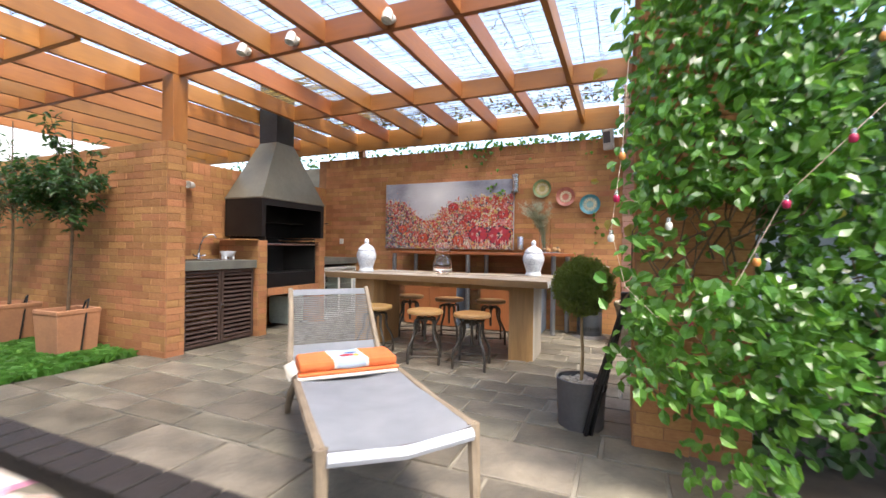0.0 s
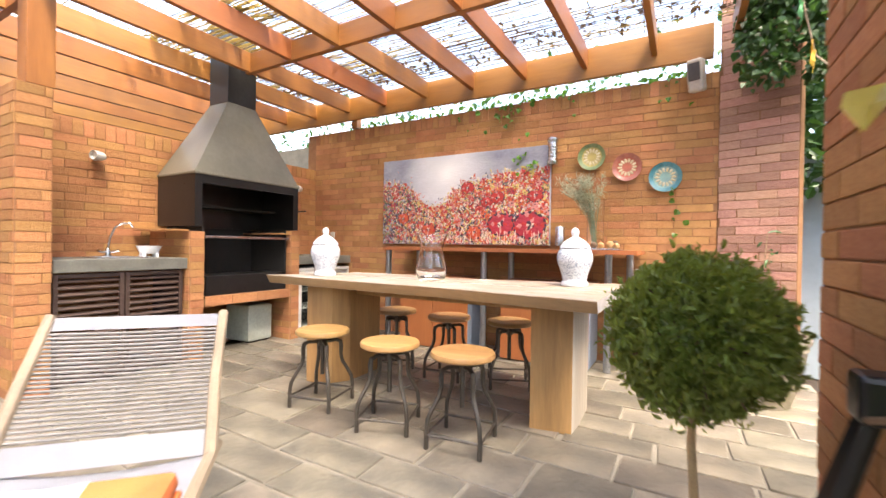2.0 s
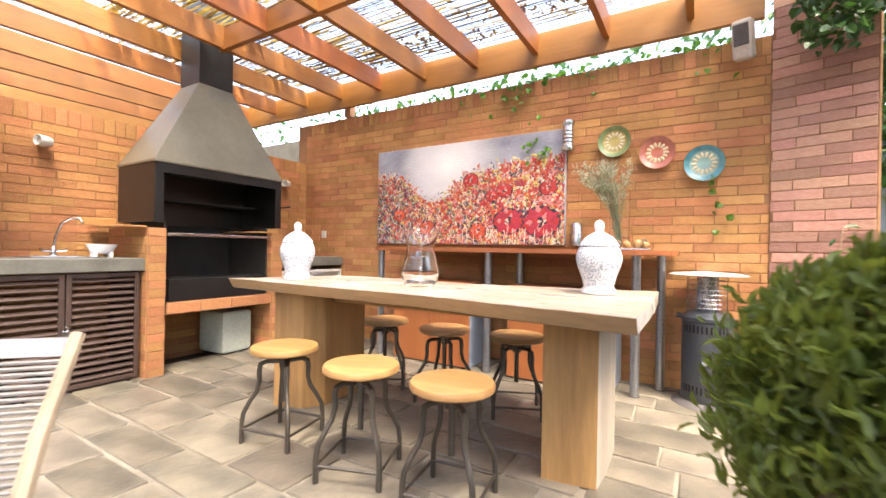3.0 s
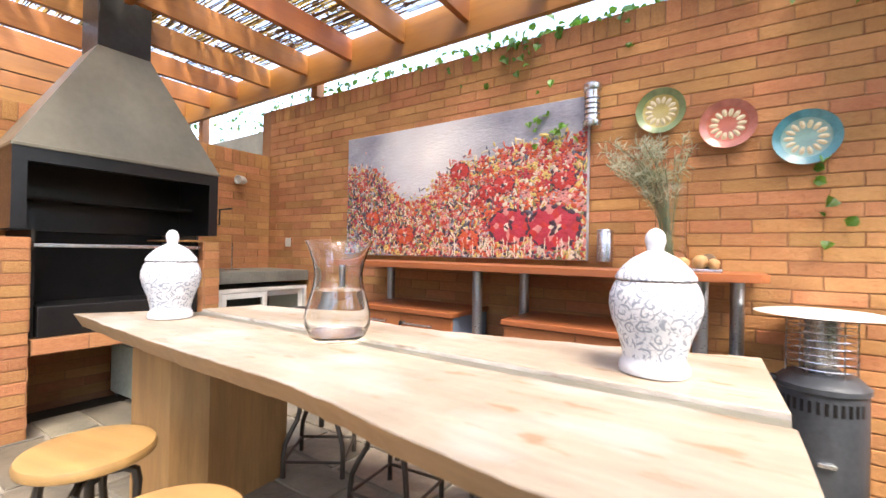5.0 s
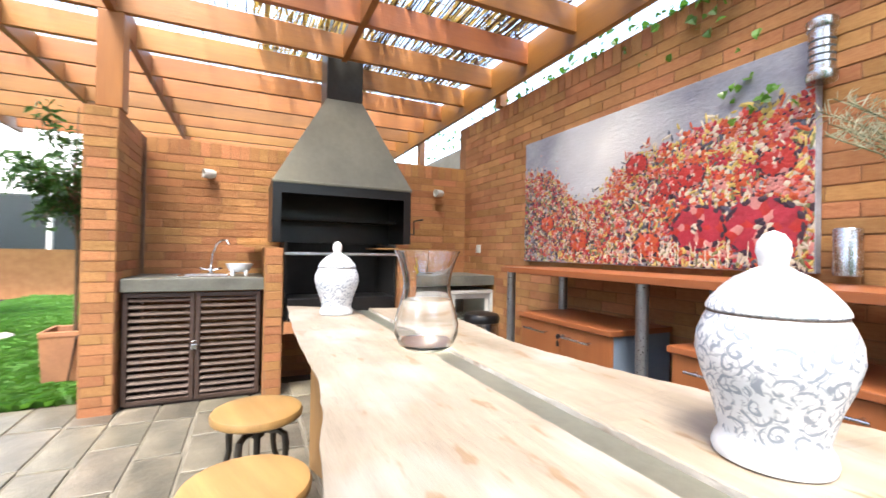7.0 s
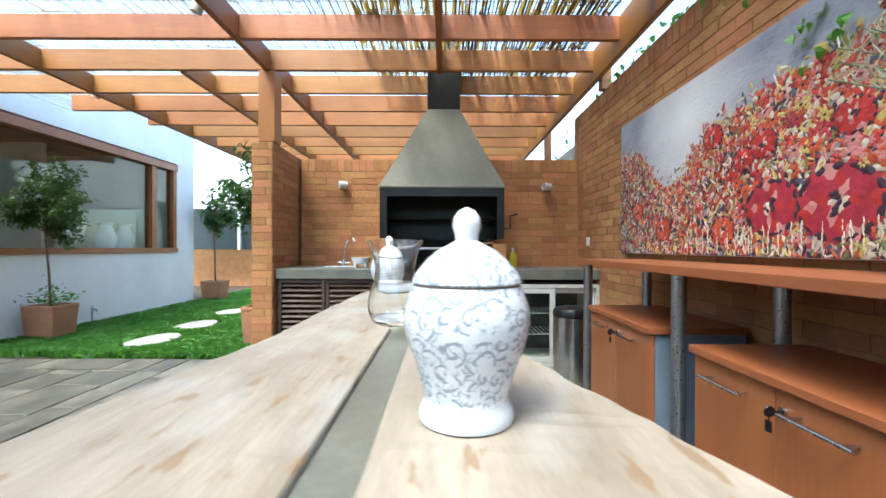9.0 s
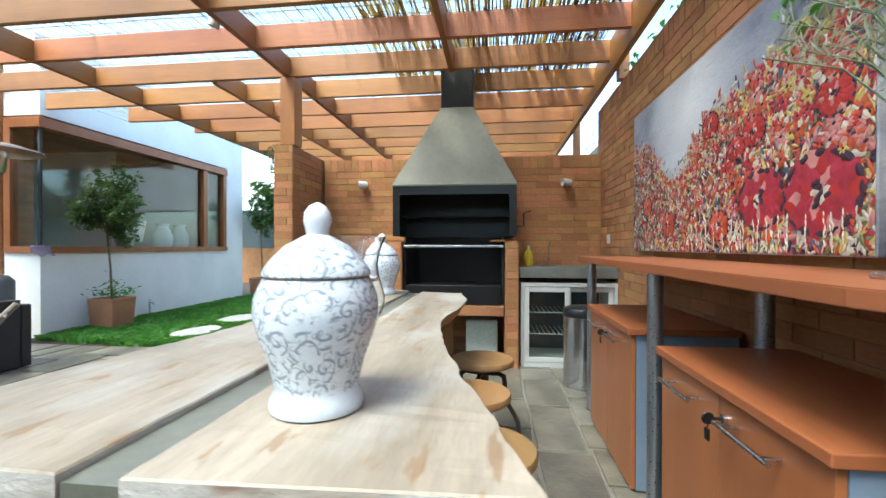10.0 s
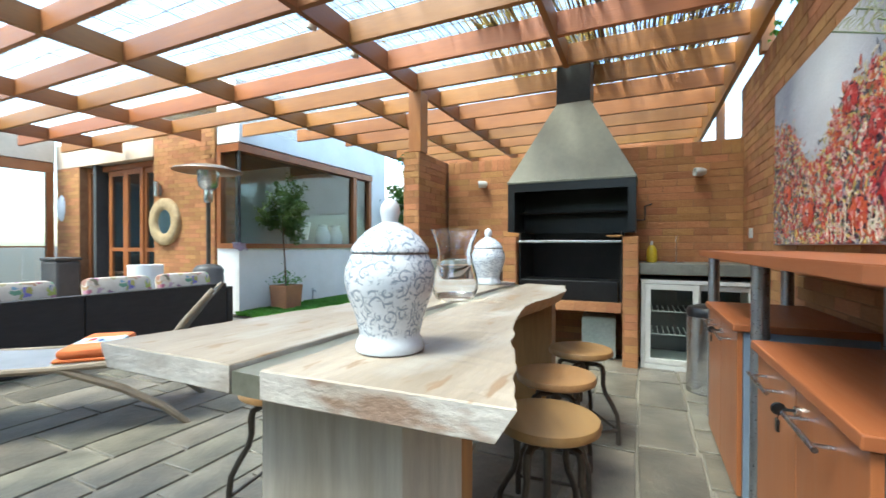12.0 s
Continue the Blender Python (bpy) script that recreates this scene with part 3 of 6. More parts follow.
for s in (-1, 1):
    y0, y1 = (-0.438, -0.004) if s < 0 else (0.004, 0.438)
    bm = bmesh.new()
    for a in ((y0, y0 + 0.03, 0.03, 0.815), (y1 - 0.03, y1, 0.03, 0.815), (y0 + 0.03, y1 - 0.03, 0.03, 0.06), (y0 + 0.03, y1 - 0.03, 0.785, 0.815)):
        box(bm, -0.012, 0.018, a[0], a[1], a[2], a[3], 0.003)
    door = part("door", bm, louvre_m, sinkcab)
    for k in range(15):
        part("slat", boxed(-0.016, 0.016, y0 + 0.031, y1 - 0.031, -0.006, 0.006, 0.002, pose(0.0, 0, 0.085 + k * 0.0485, 0, 42, 0)), louvre_m, door)
    for z in (0.16, 0.68):
        part("hinge", boxed(0.016, 0.026, y0 + 0.002 if s < 0 else y1 - 0.016, y0 + 0.016 if s < 0 else y1 - 0.002, z - 0.04, z + 0.04, 0.003), louvre_m, door)
part("padlock", boxed(0.02, 0.045, -0.022, 0.022, 0.40, 0.44, 0.006), chrome_m, sinkcab, "small steel padlock")
part("hasp", tubed([(0.032, -0.013, 0.44), (0.032, -0.012, 0.462), (0.032, 0.012, 0.462), (0.032, 0.013, 0.44)], 0.004), chrome_m, sinkcab)
sink = thing("sink", pose(-4.15, 5.28, 0.92), "small stainless steel sink set in the worktop", "sink")
bm = bmesh.new()
for a in ((-0.16, -0.13, -0.19, 0.19), (0.13, 0.16, -0.19, 0.19), (-0.13, 0.13, -0.19, -0.15), (-0.13, 0.13, 0.15, 0.19)):
    box(bm, a[0], a[1], a[2], a[3], 0.001, 0.009, 0.002)
part("rim", bm, chrome_m, sink)
part("basin", boxed(-0.13, 0.13, -0.15, 0.15, 0.001, 0.003), steel_m, sink)
tap = thing("tap", pose(-4.33, 5.30, 0.925), "chrome kitchen tap with a tall curved spout", "tap")
part("body", lathe(bmesh.new(), [(0.03, 0), (0.03, 0.01), (0.018, 0.015), (0.018, 0.06), (0.01, 0.07)], 16), chrome_m, tap, "", True)
part("spout", tubed([(0, 0, 0.06), (0.01, 0.01, 0.16), (0.03, 0.04, 0.25), (0.06, 0.08, 0.285), (0.1, 0.12, 0.285), (0.115, 0.135, 0.25)], 0.009, 10), chrome_m, tap, "", True)
for s in (-1, 1):
    part("handle", tubed([(0, 0, 0.035), (0, s * 0.05, 0.04), (0.02, s * 0.075, 0.05)], [0.009, 0.008, 0.012], 8), chrome_m, tap, "", True)
pig = thing("soap_dish", pose(-4.12, 5.52, 0.92, 0, 0, 90), "small white footed ceramic dish on the worktop", "dish")
part("bowl", lathe(bmesh.new(), [(0.045, 0.03), (0.06, 0.04), (0.075, 0.075), (0.085, 0.10), (0.078, 0.10), (0.06, 0.06), (0.01, 0.05)], 20, Matrix.Diagonal((1.2, 0.75, 1, 1))), lid_m, pig, "", True)
for x in (-0.05, 0.05):
    for y in (-0.025, 0.025):
        part("foot", lathe(bmesh.new(), [(0.013, 0), (0.016, 0.02), (0.014, 0.045)], 10, pose(x, y, 0)), lid_m, pig, "", True)

# ---- along the north wall ----
painting = thing("painting", pose(-3.30, 7.735, 1.078) @ Matrix.Diagonal((1.0275, 1, 0.997, 1)), "large canvas of red poppies under a grey-blue sky", "painting")
canvas_m = surf("sky_canvas", (0.21, 0.22, 0.275), (0.40, 0.41, 0.46), 2.2, 0.7, 0, 0.4, (1, 1, 2.2), "", 0.35, 12)
n, l = canvas_m.node_tree.nodes, canvas_m.node_tree.links
co = n.new("ShaderNodeTexCoord")
dist = n.new("ShaderNodeVectorMath")
dist.operation = "DISTANCE"
dist.inputs[1].default_value = (0.86, 0, 0.80)
l.new(co.outputs["Object"], dist.inputs[0])
mr = n.new("ShaderNodeMapRange")
mr.inputs["From Min"].default_value, mr.inputs["From Max"].default_value, mr.inputs["To Min"].default_value, mr.inputs["To Max"].default_value = 0.0, 0.6, 0.9, 0.0
l.new(dist.outputs["Value"], mr.inputs["Value"])
mx = n.new("ShaderNodeMix")
mx.data_type = "RGBA"
pb = n["Principled BSDF"]
l.new(pb.inputs["Base Color"].links[0].from_socket, mx.inputs["A"])
mx.inputs["B"].default_value = (0.80, 0.79, 0.77, 1)
l.new(mr.outputs[0], mx.inputs["Factor"]), l.new(mx.outputs["Result"], pb.inputs["Base Color"])
part("canvas", boxed(0, 2.0, 0, 0.045, 0, 1.0, 0.004), canvas_m, painting)
PAINTS = [surf("paint_" + nm, c, tuple(v * 0.7 for v in c), 20, 0.45, 0, 0.3, vary=0.2) for nm, c in (
    ("red", (0.50, 0.035, 0.03)), ("scarlet", (0.58, 0.10, 0.035)), ("crimson", (0.42, 0.03, 0.055)), ("yellow", (0.62, 0.47, 0.14)), ("cream", (0.68, 0.61, 0.48)), ("plum", (0.05, 0.025, 0.045)), ("pink", (0.62, 0.26, 0.24)), ("sage", (0.20, 0.22, 0.09)), ("slate_blue", (0.10, 0.11, 0.16)))]
rng = np.random.default_rng(11)


def skyline(u):
    """The top of the flowers across the canvas, in metres."""
    return 0.71 - 0.33 * math.exp(-((u - 0.68) / 0.27) ** 2) + 0.03 * math.sin(u * 4.0)


dabs = {k: ([], []) for k in range(len(PAINTS))}


def dab(k, x, z, w, h, ang, depth):
    vs, fs = dabs[k]
    b = len(vs)
    c, s = math.cos(ang), math.sin(ang)
    for u, v in ((-1, -0.35), (-0.2, -1), (0.8, -0.6), (1, 0.3), (0.25, 1), (-0.75, 0.7)):
        px, pz = min(max(x + (u * c * w - v * s * h), 0.004), 1.996), min(max(z + (u * s * w + v * c * h), 0.004), 0.996)
        vs.append((px, -depth, pz))
    vs.append((min(max(x, 0.01), 1.99), -depth - 0.003, min(max(z, 0.01), 0.99)))
    fs.extend([(b + q, b + (q + 1) % 6, b + 6) for q in range(6)])


for _ in range(2600):
    x = rng.uniform(0.0, 2.0)
    z = (skyline(x) - 0.03) * (1 - rng.random() ** 1.2)
    dab(int(rng.choice([5, 5, 8, 7, 2])), x, z, rng.uniform(0.012, 0.028), rng.uniform(0.010, 0.02), rng.uniform(0, 6.28), 0.0008)
for _ in range(4600):
    x = rng.uniform(0.0, 2.0)
    top = skyline(x) + rng.normal(0, 0.05)
    z = top * (1 - rng.random() ** 1.3)
    k = int(rng.choice(9, p=[0.11, 0.13, 0.05, 0.19, 0.24, 0.08, 0.08, 0.09, 0.03]))
    if z > top * 0.86:
        k = int(rng.choice([3, 3, 4, 6, 1, 8]))
    s = rng.uniform(0.006, 0.013) * (0.75 + 0.4 * x)
    dab(k, x, z, s * rng.uniform(1.2, 2.4), s * rng.uniform(0.35, 0.7), rng.normal(1.57, 0.9), 0.001 + 0.003 * rng.random())
for _ in range(330):
    x = rng.uniform(0.02, 1.98)
    z = (skyline(x) + 0.02) * (1 - rng.random() ** 1.5)
    k, r0 = int(rng.choice([0, 1, 1, 0, 6, 2, 3])), rng.uniform(0.012, 0.026) * (0.7 + 0.45 * x)
    for q in range(6):
        a = q * 1.05 + rng.normal(0, 0.2)
        dab(k if rng.random() < 0.75 else int(rng.choice([1, 6, 4])), x + r0 * 0.7 * math.cos(a), z + r0 * 0.6 * math.sin(a), r0 * 0.62, r0 * 0.40, a, 0.0045)
    dab(5, x, z, r0 * 0.28, r0 * 0.2, 0.3, 0.0055)
for x, z, s, k in ((1.80, 0.205, 0.15, 2), (1.50, 0.215, 0.13, 2), (1.20, 0.13, 0.08, 1), (1.46, 0.50, 0.07, 0), (1.12, 0.62, 0.07, 0), (0.64, 0.16, 0.08, 1), (1.86, 0.50, 0.07, 0), (0.30, 0.30, 0.07, 1), (1.34, 0.46, 0.06, 0)):
    for q in range(16):
        a = q * 0.393
        dab(5, x + s * 1.05 * math.cos(a), z + s * 0.86 * math.sin(a), s * 0.22, s * 0.12, a + 1.57, 0.0055)
    for ring in range(3):
        for q in range(11):
            a = q * 0.571 + ring * 0.3 + rng.normal(0, 0.1)
            rr = s * (0.85 - 0.26 * ring)
            dab(k if (q + ring) % 3 else (6 if q % 2 else 0), x + rr * math.cos(a), z + 0.8 * rr * math.sin(a), s * 0.34, s * 0.26, a, 0.006 + 0.001 * ring)
    for q in range(9):
        dab(5 if q % 4 else 4, x + rng.normal(0, s * 0.17), z + rng.normal(0, s * 0.13), s * 0.15, s * 0.09, rng.uniform(0, 6), 0.010)
for q in range(26):
    x = rng.uniform(0.9, 1.98)
    for k in range(6):
        dab(4, x + rng.normal(0, 0.003), 0.02 + k * 0.022 + rng.uniform(0, 0.01), 0.0035, 0.014, rng.normal(0, 0.15), 0.008)
for k, (vs, fs) in dabs.items():
    raw("brush_stroke_layer", vs, fs, PAINTS[k], painting, kind="stuff")

sideboard = thing("console_shelf", pose(-1.66, 7.425, 0), "cherry laminate console top on steel tube legs", "shelf")
part("top", prism(bmesh.new(), [(-1.27, -0.16), (-0.2, -0.162), (0.95, -0.165), (1.03, -0.15), (1.24, -0.06), (1.27, -0.02), (1.27, 0.335), (-1.27, 0.335)], 1.008, 1.043, 0.003), cherryx_m, sideboard)
for x, y in ((-1.25, -0.08), (-0.11, -0.08), (1.02, -0.035), (-1.06, 0.24), (0.05, 0.24), (1.16, 0.24)):
    leg = part("leg", lathe(bmesh.new(), [(0.03, 0.008), (0.03, 1.006)], 20, pose(x, y, 0)), steel_m, sideboard, "satin steel tube leg", True)
    part("foot", lathe(bmesh.new(), [(0.036, 0), (0.036, 0.012)], 20, pose(x, y, 0)), black_m, leg)


def cabinet(x0, label):
    c = thing("low_cabinet", pose(x0 + 0.4, 7.58, 0), label, "cabinet", "cabinets under the console")
    for a, b in ((-0.395, -0.377), (0.377, 0.395)):
        part("side_panel", boxed(a, b, -0.26, 0.165, 0.02, 0.715), greyblue_m, c, "grey-blue laminate side")
    part("carcass", boxed(-0.377, 0.377, -0.25, 0.165, 0.02, 0.713), greyblue_m, c)
    part("plinth", boxed(-0.37, 0.37, -0.22, 0.15, 0, 0.02), black_m, c)
    part("top", boxed(-0.41, 0.41, -0.30, 0.168, 0.716, 0.746, 0.004), cherryx_m, c)
    for s in (-1, 1):
        a, b = (-0.395, -0.002) if s < 0 else (0.002, 0.395)
        d = part("door", boxed(a, b, -0.282, -0.262, 0.025, 0.711, 0.002), cherry_m, c)
        h0, h1 = (-0.31, -0.09) if s < 0 else (0.06, 0.28)
        hb = tubed([(h0, -0.325, 0.655), (h1, -0.325, 0.655)], 0.0065, 10)
        for hx in (h0 + 0.03, h1 - 0.03):
            tube(hb, [(hx, -0.325, 0.655), (hx, -0.28, 0.655)], 0.005, 8)
        part("handle", hb, chrome_m, d, "brushed steel bar handle", True)
    part("lock", lathe(bmesh.new(), [(0.012, 0), (0.012, 0.012)], 14, pose(0.035, -0.282, 0.655, 90)), chrome_m, c)
    key = tubed([(0.035, -0.294, 0.655), (0.035, -0.318, 0.655)], 0.004, 8)
    lathe(key, [(0.015, -0.003), (0.017, 0.0), (0.015, 0.003)], 16, pose(0.035, -0.327, 0.655, 0, 90, 0))
    part("key", key, black_m, c, "small black key in the lock")
    tag = tubed([(0.035, -0.327, 0.641), (0.033, -0.328, 0.628)], 0.0018, 6)
    part("key_tag", box(tag, 0.022, 0.044, -0.332, -0.325, 0.596, 0.629, 0.003), black_m, c, "black key fob hanging from the ring")
    return c


cabinet(-2.715, "cherry laminate low cabinet with two doors and grey-blue sides")
cabinet(-1.575, "cherry laminate low cabinet with a key in its lock")

fridge = thing("fridge", pose(-3.885, 7.362, 0), "white under-counter drinks fridge with glass sliding doors", "fridge")
bm = bmesh.new()
for a in ((-0.6, 0, -0.43, -0.40, 0.0, 0.78), (-0.6, 0, 0.40, 0.43, 0.0, 0.78), (-0.6, 0, -0.40, 0.40, 0.745, 0.78), (-0.6, 0, -0.40, 0.40, 0.0, 0.05), (-0.6, -0.57, -0.40, 0.40, 0.05, 0.745)):
    box(bm, *a, 0.003)
part("body", bm, white_m, fridge)
for a, b, dx in ((-0.398, 0.01, 0.0), (-0.02, 0.398, -0.03)):
    bm = bmesh.new()
    for c in ((a, a + 0.045, 0.055, 0.74), (b - 0.045, b, 0.055, 0.74), (a + 0.045, b - 0.045, 0.055, 0.10), (a + 0.045, b - 0.045, 0.695, 0.74)):
        box(bm, dx - 0.028, dx - 0.004, c[0], c[1], c[2], c[3], 0.003)
    d = part("door", bm, white_m, fridge)
    part("pane", boxed(dx - 0.018, dx - 0.012, a + 0.045, b - 0.045, 0.10, 0.695), pane_m, d).visible_shadow = False
part("lining", boxed(-0.56, -0.555, -0.39, 0.39, 0.06, 0.74), dark_m, fridge)
for z in (0.30, 0.50):
    bm = bmesh.new()
    for k in range(18):
        tube(bm, [(-0.5, -0.38 + k * 0.0445, z), (-0.08, -0.38 + k * 0.0445, z)], 0.003, 5)
    tube(bm, [(-0.08, -0.39, z), (-0.08, 0.39, z)], 0.004, 5)
    part("wire_shelf", bm, white_m, fridge)
can = thing("pedal_bin", pose(-3.42, 7.39, 0), "tall steel bin with a black lid", "bin")
part("body", lathe(bmesh.new(), [(0.148, 0.012), (0.15, 0.02), (0.15, 0.56)], 32), chrome_m, can, "", True)
part("lid", lathe(bmesh.new(), [(0.153, 0.56), (0.155, 0.60), (0.14, 0.625), (0.09, 0.64), (0.001, 0.645)], 32), black_m, can, "", True)
part("base", lathe(bmesh.new(), [(0.152, 0), (0.152, 0.014)], 32), black_m, can)
bin2 = thing("storage_tub", pose(-4.2, 6.56, 0, 0, 0, 4), "pale grey-green plastic tub under the hearth", "tub")
part("tub", prism(bmesh.new(), [(-0.17, -0.15), (0.17, -0.15), (0.17, 0.15), (-0.17, 0.15)], 0.02, 0.40, 0.012), surf("grey_green_plastic", (0.42, 0.47, 0.40), (0.36, 0.40, 0.34), 4, 0.5), bin2)
for x in (-0.13, 0.13):
    part("foot", boxed(x - 0.03, x + 0.03, -0.13, 0.13, 0, 0.02), black_m, bin2)

# things on the console and on the wall
vase = thing("flower_vase", pose(-0.78, 7.55, 1.059), "tall clear glass vase with dried grasses", "vase")
part("glass", lathe(bmesh.new(), [(0.001, 0.0), (0.068, 0.0), (0.072, 0.01), (0.072, 0.25), (0.074, 0.43), (0.071, 0.43), (0.068, 0.02), (0.001, 0.015)], 28, cap=False), clear_m, vase, "", True).visible_shadow = False
rng = np.random.default_rng(21)
bm, vs, fs = bmesh.new(), [], []
spikes = []
for k in range(40):
    a, sp = rng.uniform(0, 6.28), abs(rng.normal(0.08, 0.06))
    h = rng.uniform(0.46, 0.66)
    ex, ey = -0.13 + sp * math.cos(a) * 1.3, -0.03 + sp * math.sin(a) * 0.8
    pts = [(rng.normal(0, 0.014), rng.normal(0, 0.014), 0.02), (ex * 0.25, ey * 0.25, h * 0.5), (ex * 0.7, ey * 0.7, h * 0.85), (ex * 1.2, ey * 1.2, h)]
    tube(bm, pts, 0.002, 4, False)
    for q in range(26):
        f = q / 26
        p = Vector(pts[2]).lerp(Vector(pts[3]), f) if q > 5 else Vector(pts[1]).lerp(Vector(pts[2]), 0.5 + f)
        spikes.append(p)
part("dried_stem", bm, surf("dried_stem", (0.16, 0.20, 0.11), (0.10, 0.14, 0.08), 10, 0.8), vase)
leaf_mesh("dried_grass", rng, spikes, [(0, -1, 0.3)] * len(spikes), 0.055, 0.0045, leafy("dried_grass", (0.25, 0.28, 0.23), (0.42, 0.43, 0.37), 0.8), vase, "grey-green dried grass heads", down=-0.6)
tray = thing("tray", pose(-0.72, 7.56, 1.043), "pale grey rectangular tray under the vase", "tray")
part("tray", boxed(-0.19, 0.16, -0.11, 0.11, 0, 0.015, 0.003), chrome_m, tray)
for k, (x, y, r) in enumerate(((0.07, -0.04, 0.034), (0.10, 0.03, 0.038), (0.0, -0.075, 0.028), (-0.06, -0.07, 0.03), (0.125, -0.05, 0.026))):
    bm = bmesh.new()
    bmesh.ops.create_icosphere(bm, subdivisions=3, radius=r, matrix=pose(-0.72 + x, 7.56 + y, 1.058 + r * 0.94))
    for v in bm.verts:
        v.co += Vector((1, 1, 1)) * 0.002 * noise.noise(v.co * 60 + Vector((k, 0, 0)))
    tagged(part("wicker_ball" if k % 2 else "wooden_ball", bm, (leg_m, twig_m)[k % 2], smooth=True), "small natural ball on the tray by the vase", "ornament", "balls on the tray")
spk = thing("wall_uplight", pose(-1.14, 7.736, 1.075), "short pale steel cylinder light on the brick wall", "lamp")
part("body", lathe(bmesh.new(), [(0.046, 0), (0.046, 0.185), (0.042, 0.19), (0.001, 0.19)], 24), chrome_m, spk, "", True)
lamp = thing("wall_lamp", pose(-1.22, 7.775, 1.87), "steel cylinder wall lamp with slots", "lamp")
part("backplate", boxed(-0.02, 0.02, -0.02, 0.012, 0.06, 0.18, 0.003), chrome_m, lamp)
part("body", lathe(bmesh.new(), [(0.045, 0.045), (0.045, 0.22)], 24, pose(0, -0.065, 0)), chrome_m, lamp, "", True)
for z in (0.0, 0.215):
    part("cap", lathe(bmesh.new(), [(0.05, z), (0.054, z + 0.012), (0.054, z + 0.035), (0.045, z + 0.045)], 24, pose(0, -0.065, 0)), chrome_m, lamp, "", True)
for z in (0.07, 0.10, 0.13, 0.16):
    part("slot", lathe(bmesh.new(), [(0.0456, z), (0.0456, z + 0.008)], 24, pose(0, -0.065, 0), False), dark_m, lamp)


def plate(x, z, r, c, c2, word):
    p = thing("wall_plate", pose(x, 7.772, z, 90), "painted ceramic wall plate, " + word, "plate", "plates on the wall")
    g = surf("glaze_" + word.split()[0], c, tuple(v * 0.7 for v in c), 18, 0.2, 0, 0.05, vary=0.3)
    g2 = surf("rim_" + word.split()[0], c2, tuple(v * 0.7 for v in c2), 25, 0.2, 0, 0.05, vary=0.4)
    part("rim", lathe(bmesh.new(), [(r * 0.72, 0.016), (r, 0.034), (r, 0.028), (r * 0.6, 0.0), (0.001, 0.0)], 40, None, False), g2, p, "", True)
    part("well", lathe(bmesh.new(), [(r * 0.73, 0.017), (r * 0.62, 0.012), (0.001, 0.011)], 40, None, False), g, p, "", True)
    for q in range(14):
        a = q * 2 * math.pi / 14
        part("petal", lathe(bmesh.new(), [(0.012, 0.0), (0.001, 0.003)], 10, pose(r * 0.5 * math.cos(a), r * 0.5 * math.sin(a), 0.0125, 0, 0, math.degrees(a)) @ Matrix.Diagonal((1.9, 0.9, 1, 1)), False), surf("motif", (0.62, 0.54, 0.36), (0.5, 0.42, 0.25), 20, 0.25) if q == 0 else bpy.data.materials["motif"], p)
    return p


plate(-0.86, 1.92, 0.125, (0.45, 0.36, 0.12), (0.19, 0.26, 0.12), "green and ochre")
plate(-0.55, 1.80, 0.125, (0.48, 0.14, 0.09), (0.44, 0.16, 0.12), "red with green sprigs")
plate(-0.24, 1.69, 0.13, (0.24, 0.40, 0.36), (0.08, 0.27, 0.31), "turquoise with pale petals")
sw = thing("wall_switch", pose(-4.17, 7.778, 1.17), "small white wall socket plate", "switch")
part("plate", boxed(-0.035, 0.035, -0.012, 0.004, -0.03, 0.055, 0.003), white_m, sw)
part("insert", boxed(-0.02, 0.02, -0.016, -0.012, -0.01, 0.035, 0.002), white_m, sw)


def wall_spot(m, name="wall_spot"):
    s = thing(name, m, "small white spotlight on a wall bracket", "spotlight", "small spotlights")
    part("base", lathe(bmesh.new(), [(0.035, 0), (0.035, 0.02), (0.015, 0.03)], 18), white_m, s, "", True)
    part("head", lathe(bmesh.new(), [(0.028, -0.045), (0.038, -0.02), (0.04, 0.05), (0.034, 0.05), (0.03, 0.03), (0.001, 0.03)], 20, pose(0.0, 0.0, 0.065, 70, 0, 0)), white_m, s, "", True)
    return s


wall_spot(pose(-4.50, 5.27, 1.78, 0, 90, 0))
wall_spot(pose(-4.50, 7.43, 1.77, 0, 90, 0))
for x, y in ((-2.36, 4.68), (-1.45, 4.68), (-4.6, 2.59), (-3.3, 0.52), (-2.6, -1.63), (-2.9, 4.68)):
    wall_spot(pose(x, y, 2.80, 90, 0, 0))
flood = thing("floodlight", pose(-0.05, 7.775, 2.50), "grey security floodlight high on the wall", "floodlight")
part("bracket", boxed(-0.04, 0.04, -0.09, 0.0, 0.02, 0.06, 0.004), cream_m, flood)
part("head", boxed(-0.06, 0.06, -0.06, 0.04, -0.14, 0.12, 0.02, pose(0.03, -0.13, 0.0, 12, 0, -20)), surf("beige_plastic", (0.5, 0.46, 0.40), (0.42, 0.38, 0.33), 6, 0.5), flood)
part("lens", boxed(-0.045, 0.045, -0.066, -0.058, -0.05, 0.09, 0.004, pose(0.03, -0.13, 0.0, 12, 0, -20)), greypot_m, flood)
bottle = thing("soap_bottle", pose(-4.15, 7.02, 0.92), "yellow washing-up liquid bottle on the worktop", "bottle")
part("body", lathe(bmesh.new(), [(0.03, 0), (0.036, 0.01), (0.036, 0.11), (0.02, 0.15), (0.012, 0.16)], 20, Matrix.Diagonal((0.8, 1.2, 1, 1))), surf("yellow_plastic", (0.65, 0.48, 0.03), (0.6, 0.42, 0.02), 6, 0.3), bottle, "", True)
part("cap", lathe(bmesh.new(), [(0.013, 0.16), (0.012, 0.19), (0.005, 0.2)], 14), white_m, bottle, "", True)
